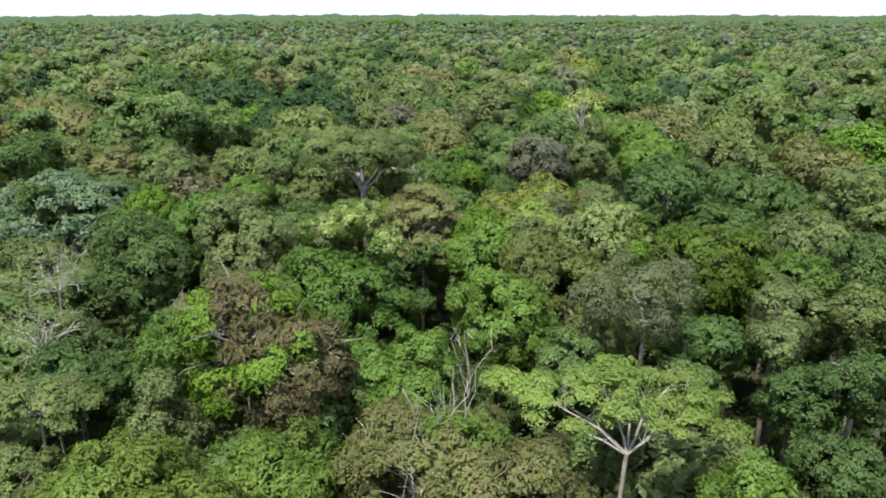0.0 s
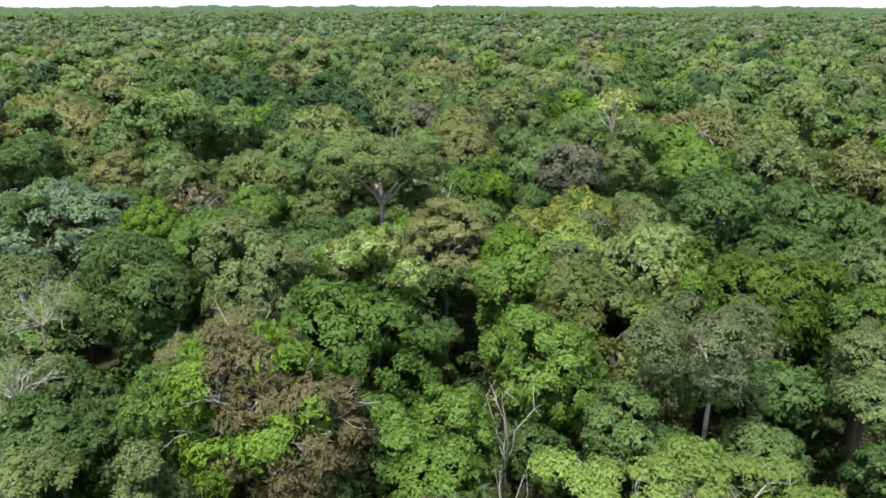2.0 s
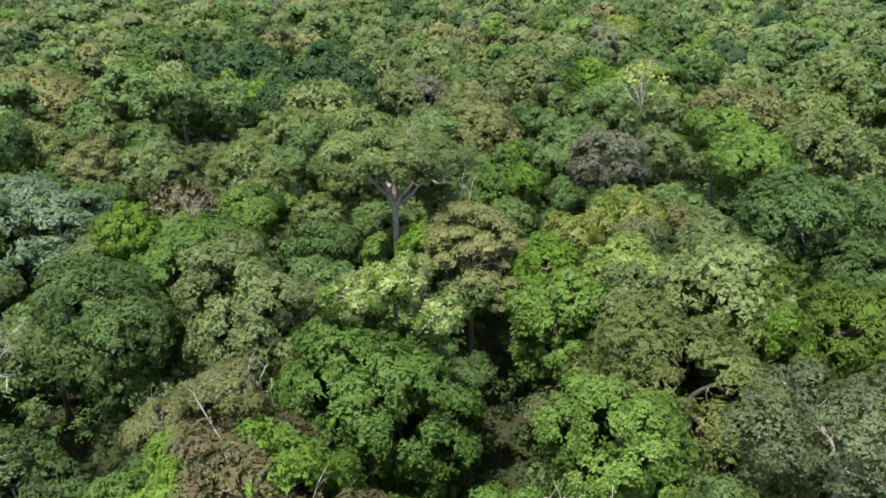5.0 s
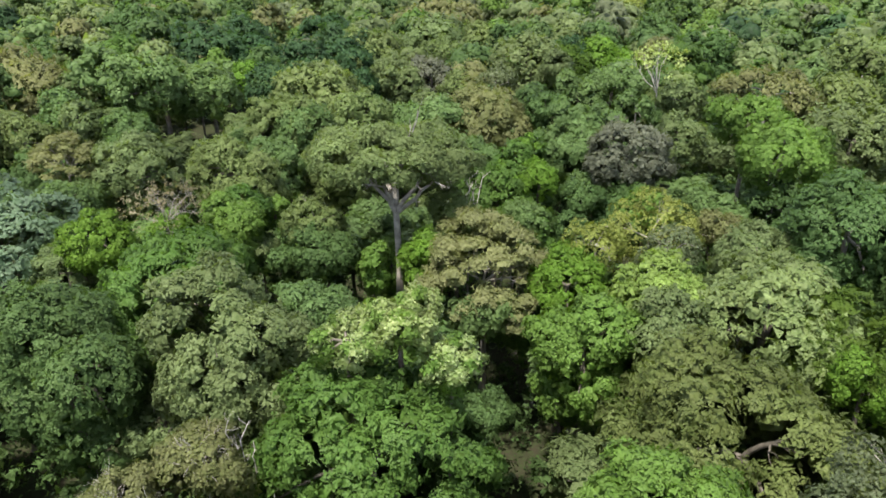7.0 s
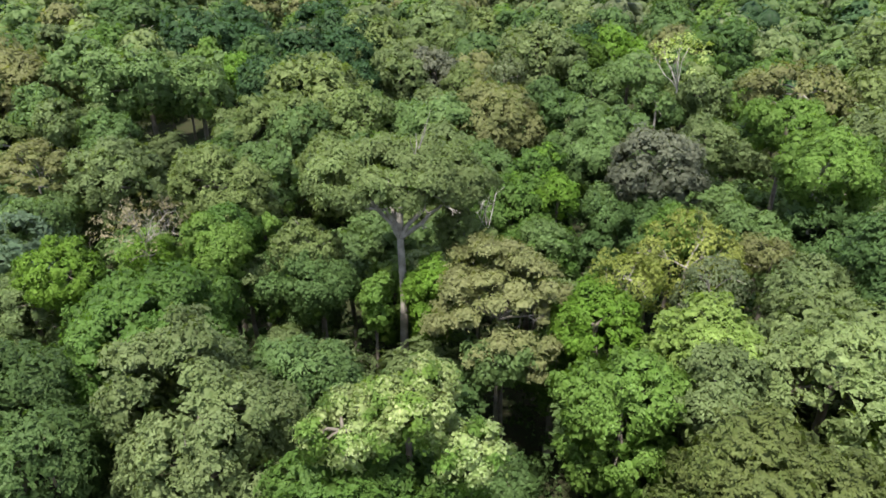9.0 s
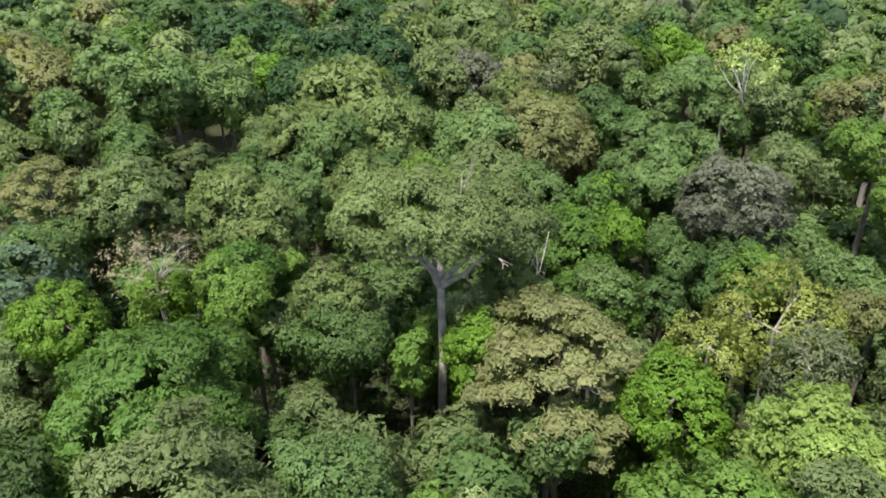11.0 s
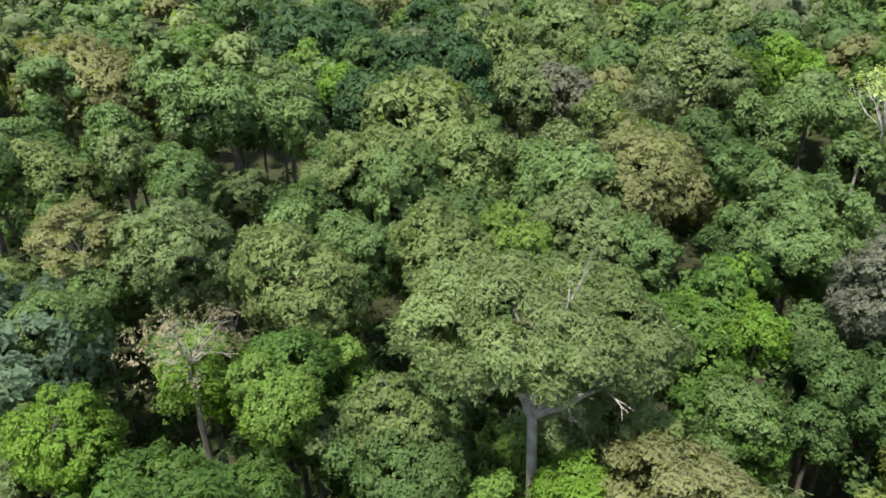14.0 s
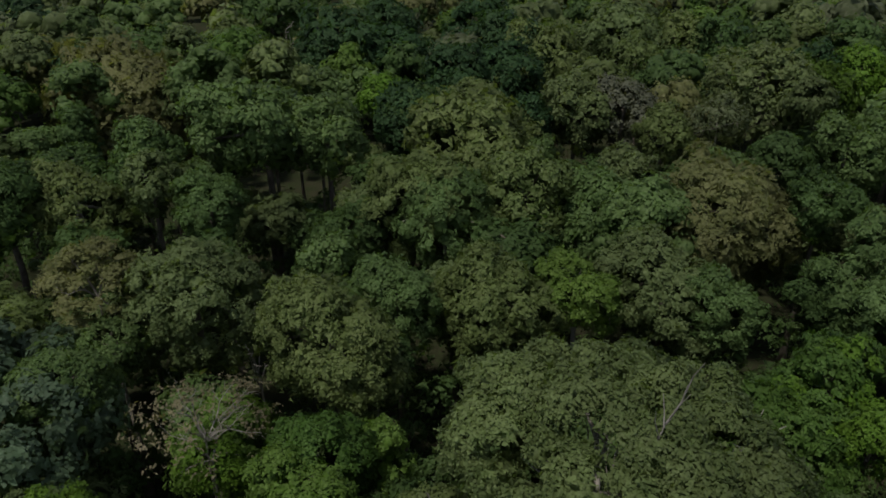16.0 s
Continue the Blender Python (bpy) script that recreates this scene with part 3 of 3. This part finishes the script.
make_tree("dark", -44.3, 80.0, 24.0, 5.9, 51)
make_tree("ragdark", -38.2, 72.0, 22.0, 4.5, 50)
make_tree("cream", -12.1, 93.2, 35.5, 3.9, 31, tuft="bright")
make_tree("cream", -16.3, 91.4, 33.5, 3.4, 33, tuft="bright")
make_tree("cream", -7.7, 91.3, 32.0, 3.0, 35, tuft="bright")
make_tree("bright", -14.5, 89.5, 30.5, 9.0, 35, leaf="lush")
make_tree("tan", -3.8, 123.3, 30.3, 8.6, 47)
make_tree("dead", -23.6, 85.3, 29.5, 2.4, 37)
make_tree("dry", -26.5, 84.5, 27.9, 3.6, 37, leaf="rust")
make_tree("dry", -32.6, 82.6, 25.9, 4.0, 38, leaf="rust")
make_tree("dead", -20.0, 79.0, 28.2, 3.2, 37)
make_tree("dead", 3.0, 71.7, 28.0, 3.4, 40)
make_tree("ragdark", -4.2, 102.9, 18.0, 3.8, 51)
make_tree("yellow", 18.6, 129.4, 31.0, 7.0, 61)
make_tree("yellow", 10.2, 122.9, 29.5, 4.5, 53)
make_tree("dull", 19.1, 122.4, 29.0, 4.5, 59)
make_tree("grey", 28.2, 118.5, 31.0, 4.9, 62)
make_tree("bright", 14.7, 109.9, 31.0, 5.0, 50, leaf="fresh")
make_tree("round", 25.4, 107.5, 31.5, 9.2, 57, leaf="pale")
make_tree("olive", 17.2, 90.6, 30.5, 11.3, 47, leaf="moss")
make_tree("drape", 5.8, 104.8, 29.0, 4.8, 45)
make_tree("lime", 6.5, 120.0, 27.0, 4.8, 52)
make_tree("drape", 13.7, 103.5, 30.0, 4.0, 49, leaf="grey")
make_tree("rust", 29.8, 132.2, 27.0, 3.4, 71)
make_tree("round", 32.9, 145.4, 26.0, 6.1, 81)
make_tree("dark", 40.0, 115.6, 27.0, 4.2, 73)
make_tree("lime", 28.5, 94.7, 29.0, 2.7, 57)
make_tree("grey", -27.9, 97.4, 35.0, 8.1, 33)
make_tree("round", -20.9, 103.1, 31.0, 4.1, 36)
make_tree("dark", -44.1, 97.8, 32.5, 8.1, 43)
make_tree("round", -38.6, 112.7, 31.5, 8.6, 43, leaf="lush")
make_tree("bright", -37.7, 132.6, 29.5, 4.2, 55)
make_tree("raggrey", -35.2, 96.3, 22.0, 4.2, 48)
make_tree("olive", -26.3, 93.1, 22.0, 3.8, 45)
make_tree("ragdark", -24.9, 128.7, 27.0, 6.0, 51)
make_tree("drape", -16.6, 134.6, 22.0, 3.6, 58)
make_tree("round", 2.9, 139.0, 26.0, 3.7, 62)
make_tree("ragdark", 12.0, 144.9, 27.0, 4.3, 69)
make_tree("blue", -74.6, 136.0, 29.0, 14.0, 77)
make_tree("lime", -52.8, 124.5, 30.0, 4.1, 57)
make_tree("sparse", -49.9, 139.0, 29.0, 6.0, 64)
make_tree("yellow", -49.4, 138.6, 24.0, 4.0, 67, leaf="lime")
make_tree("olive", -43.1, 152.6, 31.5, 7.3, 70)
make_tree("tan", -73.0, 156.4, 31.0, 6.4, 87, leaf="rust")
make_tree("grey", -62.6, 159.3, 30.5, 7.5, 84)
make_tree("raggrey", -84.0, 185.0, 30.0, 6.2, 115)
make_tree("olive", -93.9, 180.1, 30.0, 8.3, 117)
make_tree("round", -74.0, 183.5, 29.0, 5.1, 109)
make_tree("rag", -73.5, 202.3, 37.5, 11.9, 121)
make_tree("rag", -63.1, 204.9, 34.0, 9.0, 120)
make_tree("lime", -63.6, 240.4, 29.0, 5.3, 154)
make_tree("dark", -52.1, 229.8, 30.0, 6.8, 141)
make_tree("olive", -40.8, 223.2, 31.0, 13.6, 132)
make_tree("olive", -44.1, 192.6, 30.0, 8.7, 105)
make_tree("round", -40.0, 191.4, 28.0, 7.3, 103)
make_tree("olive", -28.7, 202.8, 29.0, 8.3, 112)
make_tree("grey", -23.1, 241.5, 31.0, 7.5, 148)
make_tree("mauve", -13.4, 242.8, 30.0, 7.2, 150)
make_tree("olive", -5.8, 232.8, 28.0, 5.5, 141)
make_tree("dull", 4.3, 239.0, 29.0, 6.9, 148)
make_tree("grey", 16.1, 261.8, 33.0, 11.5, 171)
make_tree("olive", 0.4, 195.5, 32.0, 9.9, 105, leaf="rust")
make_tree("grey", -12.8, 208.5, 28.0, 5.9, 117)
make_tree("round", -16.2, 202.3, 26.0, 8.3, 112)
make_tree("ragdark", 12.5, 194.5, 30.0, 5.2, 108)
make_tree("round", 18.4, 178.1, 32.0, 8.9, 95)
make_tree("rag", 36.0, 237.3, 29.0, 8.6, 154)
make_tree("gold", 43.4, 220.3, 37.0, 8.0, 140)
make_tree("grey", 49.3, 219.3, 28.0, 5.4, 144)
make_tree("round", -8.6, 176.5, 28.0, 7.9, 88, leaf="grey")
make_tree("round", -2.9, 173.2, 26.0, 5.3, 87)
make_tree("bright", -19.0, 169.2, 28.5, 4.7, 81)
make_tree("olive", -28.3, 167.9, 29.0, 6.7, 80)
make_tree("round", -39.6, 164.5, 28.5, 5.0, 80)
make_tree("drape", 2.9, 151.5, 32.5, 4.7, 67, leaf="lush", tuft="lime")
make_tree("dark", -0.5, 148.0, 29.0, 6.2, 65, leaf="lush")
make_tree("lime", 6.0, 147.6, 29.5, 3.0, 67)
make_tree("rag", 15.1, 154.4, 25.0, 5.0, 78)
make_tree("mauve", 20.8, 153.8, 34.0, 6.3, 76)
make_tree("dark", 20.5, 149.0, 25.5, 5.5, 73)
make_tree("dark", 15.0, 147.5, 24.0, 4.5, 71)
make_tree("rag", 16.7, 174.4, 28.0, 7.6, 93)
make_tree("round", 3.0, 140.2, 25.0, 5.5, 63, leaf="lush")
make_tree("dark", 10.5, 140.4, 24.0, 2.9, 67)
make_tree("bright", -38.3, 137.2, 29.0, 4.1, 58, leaf="lush")
make_tree("lime", -38.0, 133.3, 27.5, 3.9, 56)
make_tree("drape", -34.3, 141.0, 26.0, 2.5, 61)
make_tree("umbrella", -15.9, 134.8, 38.5, 11.4, 44, lean=(-1.1, 7.4))
make_tree("olive", -7.0, 132.6, 30.5, 3.9, 52)
make_tree("olive", -26.0, 130.8, 29.5, 3.9, 50)
make_tree("dead", -5.2, 142.6, 32.5, 5.2, 58)
make_tree("drapedark", -39.5, 155.4, 26.0, 3.2, 74)
make_tree("round", -45.5, 122.4, 26.0, 6.1, 55, leaf="lush")
make_tree("rag", -36.5, 121.8, 27.0, 5.0, 52, leaf="lush")
make_tree("ragdark", -30.1, 134.7, 24.0, 6.3, 58)
make_tree("drape", -18.0, 126.5, 25.0, 2.3, 50, leaf="bright")
make_tree("drape", -11.4, 128.0, 26.5, 3.6, 50, leaf="lime")
make_tree("ragdark", -27.5, 131.6, 18.0, 4.6, 60)
make_tree("round", -66.9, 141.8, 28.0, 4.8, 76)
make_tree("rag", -68.2, 150.5, 25.0, 4.3, 83)
make_tree("dead", -54.6, 157.2, 24.0, 3.4, 81)
make_tree("grey", -59.8, 127.7, 24.0, 4.4, 66)
make_tree("raggrey", -34.6, 133.6, 23.0, 3.7, 59)
make_tree("dead", -116.2, 309.3, 28.0, 6.5, 236)
make_tree("round", -124.4, 281.5, 29.0, 13.4, 215)
make_tree("dark", -91.0, 291.3, 33.0, 14.4, 209, leaf="inky")
make_tree("dark", -75.0, 288.8, 30.0, 10.1, 202, leaf="inky")
make_tree("dark", -54.6, 309.0, 33.0, 11.6, 217, leaf="inky")
make_tree("olive", -36.3, 290.3, 31.0, 12.4, 196)
make_tree("raggrey", -15.5, 318.8, 32.0, 16.5, 223)
make_tree("olive", 4.3, 315.9, 30.0, 9.9, 222)
make_tree("dark", 32.8, 282.7, 30.0, 6.9, 195, leaf="inky")
make_tree("lime", 44.3, 281.0, 30.0, 9.9, 197)
make_tree("dark", 74.9, 338.5, 31.0, 11.4, 260)
make_tree("dark", 80.0, 295.1, 30.0, 9.5, 223)
make_tree("round", -96.8, 202.6, 29.0, 6.0, 136)
make_tree("dark", -31.6, 236.0, 28.0, 3.8, 144, leaf="inky")
make_tree("round", 25.3, 230.5, 28.0, 6.5, 145)
make_tree("round", 35.0, 206.6, 28.0, 4.0, 127)
make_tree("grey", 36.4, 177.8, 30.0, 5.2, 104)
make_tree("bright", 22.0, 144.5, 26.0, 3.5, 74)
make_tree("limeflat", 44.6, 166.0, 35.5, 6.2, 98)
make_tree("dark", 46.0, 148.0, 26.0, 6.5, 88)
make_tree("limeflat", 45.7, 153.3, 34.5, 7.6, 91)
make_tree("rust", 62.8, 200.7, 34.0, 9.9, 135)
make_tree("grey", 66.9, 171.8, 31.0, 6.7, 118)
make_tree("olive", 87.2, 215.6, 30.0, 8.1, 162)
make_tree("dark", -146.4, 359.5, 33.0, 15.4, 293)
make_tree("dark", -85.2, 308.8, 34.0, 10.8, 223, leaf="inky")
make_tree("dark", -44.6, 294.1, 33.0, 11.5, 201, leaf="inky")
make_tree("dark", -43.7, 604.7, 34.0, 16.3, 508, leaf="inky")
make_tree("rust", -136.0, 252.4, 31.0, 19.9, 197)
make_tree("ragdark", -102.6, 174.6, 31.0, 9.1, 119)
make_tree("dark", 193.4, 485.5, 33.0, 16.9, 443, leaf="inky")
make_tree("dark", 104.7, 414.3, 32.0, 12.8, 341)
make_tree("yellow", 86.5, 454.7, 32.0, 15.8, 373)
make_tree("olive", 122.5, 271.1, 32.0, 13.8, 226)
make_tree("grey", 183.3, 348.2, 32.0, 17.6, 323)
make_tree("grey", 73.8, 178.9, 31.0, 12.2, 128)
make_tree("rust", 95.6, 176.4, 30.0, 10.6, 143)
make_tree("lime", 111.9, 188.2, 31.0, 9.8, 162)
make_tree("olive", 172.7, 291.6, 31.0, 10.3, 274)
make_tree("dark", -75.4, 127.3, 30.0, 3.1, 74)
make_tree("dark", -55.7, 230.5, 30.0, 6.9, 142, leaf="inky")
make_tree("drapedark", -51.8, 257.3, 32.0, 8.6, 166, leaf="inky")
make_tree("dark", -41.0, 265.5, 32.0, 8.2, 172, leaf="inky")
make_tree("dark", -144.8, 281.9, 29.0, 10.6, 226)
make_tree("lime", 28.8, 266.7, 30.0, 8.3, 179, leaf="vivid")
make_tree("dark", 14.4, 311.9, 30.0, 9.7, 219)
make_tree("olive", -8.1, 289.3, 29.0, 7.5, 195)
make_tree("lime", -33.5, 306.5, 29.0, 7.4, 212, leaf="vivid")

# ---- lower trees between them ----
TAKEN = [(o.location.x, o.location.y) for o in scene.objects if o.name.split(".")[0] == "tree"]
HOLES = [(0, 112), (1, 107), (-2, 104), (-3, 99), (-1, 95), (-21, 123), (-3, 82), (-8, 84), (-6, 79), (45, 62), (40, 58), (48, 70), (-56, 141), (-57, 136), (-37, 74), (-40, 82)]  # open gaps in the canopy
TAKEN += HOLES
PROTO = []
for i, kind in enumerate(("round", "dark", "olive", "rag", "grey", "ragdark", "bright", "raggrey", "round", "dark", "rag", "drapedark")):
    PROTO.append(make_tree(kind, 0, 0, 26, 5.2 + 0.25 * (i % 5), 80 + 4 * i, cap=1700))


def clear(x, y, need):
    return all((x - p) ** 2 + (y - q) ** 2 > need * need for p, q in TAKEN)


def joined_trees(name, spots, words):
    """Trees that stand too far off to be told apart, in one mesh. spots: number of the first tree, pose and scale."""
    vs, ns, qs, ms, slots, start = [], [], {3: [], 4: []}, {3: [], 4: []}, [], 0
    for i, m, k in spots:
        turn = np.array(m.to_3x3())
        for child in PROTO[i].children:
            me = child.data
            co, nr = np.empty(len(me.vertices) * 3, np.float32), np.empty(len(me.loops) * 3, np.float32)
            me.vertices.foreach_get("co", co)
            me.corner_normals.foreach_get("vector", nr)
            corner = np.empty(len(me.loops), np.int32)
            me.loops.foreach_get("vertex_index", corner)
            sides, slot = np.empty(len(me.polygons), np.int32), np.empty(len(me.polygons), np.int32)
            me.polygons.foreach_get("loop_total", sides)
            me.polygons.foreach_get("material_index", slot)
            for mat in me.materials:
                if mat not in slots:
                    slots.append(mat)
            slot = np.array([slots.index(mat) for mat in me.materials])[slot]
            vn = np.zeros((len(me.vertices), 3), np.float32)
            vn[corner] = nr.reshape(-1, 3)
            vs.append((co.reshape(-1, 3) * np.array(k)) @ turn.T + np.array(m.translation))
            ns.append(vn @ turn.T)
            first = np.concatenate([[0], np.cumsum(sides)[:-1]])
            for n in (3, 4):
                pick = sides == n
                qs[n].append(corner[first[pick][:, None] + np.arange(n)] + start)
                ms[n].append(slot[pick])
            start += len(vn)
    faces = [np.concatenate(qs[n]) for n in (3, 4)]
    me = mesh_from(name, np.concatenate(vs), faces, slots, np.concatenate(ms[3] + ms[4]), unit(np.concatenate(ns)))
    tagged(new(name, me), words, "forest", kind="stuff")


frng = np.random.default_rng(5)
SPOTS = []
while len(SPOTS) < 270:
    y = frng.uniform(24, 230)
    x = frng.uniform(-0.85 * y - 22, 0.72 * y + 18)
    if not clear(x, y, 5.3):
        continue
    TAKEN.append((x, y))
    k = frng.uniform(0.75, 1.1)
    SPOTS.append((int(frng.integers(0, len(PROTO))), pose(x, y, 0, 0, 0, frng.uniform(0, 360)), (k, k, frng.uniform(16.5, 24) / 26)))
SPOTS.sort(key=lambda spot: spot[1].translation.y)
joined_trees("lower_trees", SPOTS[90:], "lower green trees between the tall crowns further off")
used = set()
for i, m, k in SPOTS[:90]:
    t = copy_thing(PROTO[i], m) if i in used else PROTO[i]
    used.add(i)
    t.matrix_basis = m
    t.scale = k

# ---- low plants ----
urng = np.random.default_rng(8)
c = np.stack([urng.uniform(-130, 100, 4500), urng.uniform(-50, 215, 4500), urng.uniform(0.3, 1.6, 4500)], 1)
c = np.repeat(c, 9, 0) + urng.normal(size=(4500 * 9, 3)) * np.array((1.1, 1.1, 0.5))
c[:, 2] = np.abs(c[:, 2]) + 0.15
v = blades(urng, c, unit(urng.normal(size=c.shape) * 0.5 + np.array((0, 0, 1))), 0.62, 0.5)
tagged(new("low_plants", mesh_from("low_plants", v, threes(len(v) // 3), [MASS["deep"]])), "dark green ferns and seedlings on the forest floor", "undergrowth", kind="stuff")

# ---- the woods further off ----
wrng = np.random.default_rng(11)
FAR = ["mid", "deep", "olive", "grey", "deep", "lush", "rust", "grey", "deep", "bright", "mid", "grey", "mid", "olive", "pale", "lush", "mid", "inky", "grey", "dull"]
# the remote canopy's haze is put into its leaf colours: more blue and grey
HAZED_SORTS = ["deep", "blue", "dull", "grey", "deep", "mauve", "grey", "mid", "deep", "inky", "blue", "olive"]


def woods(name, near, far, gap, count, boughs, leaves, size, words, heights=(23, 32), sorts=FAR, sector=(-0.73, 0.84), solid=True):
    """Many crowns in one mesh, in a wide sector ahead; every crown a heap of boughs with leaf sprays."""
    seen, tries, made = {}, 0, 0
    C, RR, MB, A, D, ML = [], [], [], [], [], []
    for p, q in TAKEN if gap > 6 else ():
        seen.setdefault((int(p // gap), int(q // gap)), []).append((p, q))
    while made < count and tries < count * 40:
        tries += 1
        r = math.sqrt(wrng.uniform(near * near, far * far))
        th = wrng.uniform(*sector)
        x, y = -r * math.sin(th), r * math.cos(th)
        cell = (int(x // gap), int(y // gap))
        if any((x - p) ** 2 + (y - q) ** 2 < gap * gap for a in (-1, 0, 1) for b in (-1, 0, 1) for p, q in seen.get((cell[0] + a, cell[1] + b), ())):
            continue
        seen.setdefault(cell, []).append((x, y))
        made += 1
        R = gap * (wrng.uniform(0.38, 0.9) if gap > 6 else wrng.uniform(0.38, 1.05))
        top = wrng.uniform(*heights) + (heights[0] > 20) * (wrng.uniform(2, 7) if wrng.uniform() < 0.15 else 0)
        if gap < 6 and any((x - p) ** 2 + (y - q) ** 2 < 20 for p, q in HOLES):
            top = wrng.uniform(3, 7)
        th2, k = wrng.uniform(0, 6.283, boughs), np.sqrt(wrng.uniform(0, 1, boughs))
        c = np.stack([x + R * 0.78 * k * np.cos(th2), y + R * 0.78 * k * np.sin(th2), top - R * (0.3 + wrng.uniform(0.75, 1.0, boughs) * k * k)], 1)
        br = R * wrng.uniform(0.8, 1.25, boughs) * min(0.42, 1.55 / math.sqrt(boughs))
        which = wrng.integers(0, boughs, leaves)
        d = unit(wrng.normal(size=(leaves, 3)) + np.array((0, 0, 0.4)))
        kind = int(wrng.integers(0, len(sorts)))
        C.append(c)
        RR.append(br)
        MB.append(np.full(boughs * 15, kind))
        A.append(c[which] + d * br[which, None] * np.array((1, 1, 0.75)) * wrng.uniform(0.93, 1.08, (leaves, 1)))
        D.append(d * 0.4 + unit(A[-1] - np.array((x, y, top - R * 0.9))) * 0.8)
        ML.append(np.full(leaves, kind))
    C, RR, MB = np.concatenate(C), np.concatenate(RR), np.concatenate(MB)
    if not solid:  # seen through: sprays inside
        k = np.repeat(np.arange(len(C)), 4)
        cd = unit(wrng.normal(size=(len(k), 3)) + np.array((0, 0, 0.4)))
        v1 = blades(wrng, C[k] + cd * RR[k, None] * 0.5, unit(cd + 0.3 * wrng.normal(size=cd.shape)), np.minimum(RR[k] * 0.75, size * 1.7), 0.9)
        f1, n1, MB = threes(len(k)), np.repeat(cd, 3, 0), np.repeat(MB[::15], 4)
    else:
        v1, f1, n1 = lumps(wrng, C, RR * (0.78 if boughs > 4 else 1.0), np.array((1, 1, 0.75)))
        n1 = unit(n1 + np.array((0, -0.15, 0.1)))
    d = np.concatenate(D)
    v2 = blades(wrng, np.concatenate(A), unit(d + np.array((0, 0, 0.4)) + 0.4 * wrng.normal(size=d.shape)), size, 0.7)
    n2 = np.repeat(unit(d + np.array((0, 0, 0.15))), 3, 0)
    me = mesh_from(name, np.concatenate([v1, v2]), [f1, threes(len(v2) // 3, len(v1))], [kit[k] for kit in (CANOPY if solid else MASS, CANOPY if far > 300 else SPRAY if solid else LEAF) for k in sorts], np.concatenate([MB] + [m + len(sorts) for m in ML]), np.concatenate([n1, n2]))
    tagged(new(name, me), words, "forest", kind="stuff")


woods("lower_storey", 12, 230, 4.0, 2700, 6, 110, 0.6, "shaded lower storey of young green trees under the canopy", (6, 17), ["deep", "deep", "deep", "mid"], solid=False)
woods("middle_woods", 165, 250, 12.5, 190, 34, 2200, 0.8, "dense mixed green rainforest crowns in the middle distance")
woods("further_woods", 245, 340, 14.0, 230, 30, 850, 1.0, "dense mixed green rainforest crowns further off")
woods("distant_woods", 320, 760, 20.0, 950, 14, 210, 2.0, "unbroken mixed green canopy of rainforest in the distance")
woods("remote_woods", 740, 2400, 18.5, 5300, 3, 6, 3.4, "far rainforest canopy stretching towards the horizon", (22, 33), HAZED_SORTS)

woods("woods_behind", 5, 120, 7.4, 640, 10, 190, 1.25, "rainforest canopy behind and beside the flight line", (20, 29), FAR, (0.86, 5.53), False)
woods("woods_beyond", 116, 330, 15.0, 520, 4, 60, 2.4, "rainforest canopy far behind the flight line", (22, 31), FAR, (0.86, 5.53), False)

# canopy on the horizon: one lumpy sheet
hrng = np.random.default_rng(3)
rr = np.geomspace(2000, 4700, 34)
tt = np.linspace(-0.80, 0.90, 800)
T, Rr = np.meshgrid(tt, rr)
X, Y = -Rr * np.sin(T), Rr * np.cos(T)
bump = hrng.normal(size=X.shape)
bump = sum(np.roll(bump, k, 1) for k in range(-4, 5)) / 3
Z = 25 + 5.0 * np.maximum(bump, -1.2) + hrng.uniform(-3, 2, X.shape) + 4.0 * np.sin(X * 0.004 + 1) * np.cos(Y * 0.003)
hid = np.arange(X.size).reshape(X.shape)
hq = np.stack([hid[:-1, :-1], hid[:-1, 1:], hid[1:, 1:], hid[1:, :-1]], -1).reshape(-1, 4)
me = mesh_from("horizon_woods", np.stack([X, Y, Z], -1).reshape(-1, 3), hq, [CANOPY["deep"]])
tagged(new("horizon_woods", me), "far rainforest canopy along the horizon", "forest", kind="stuff")
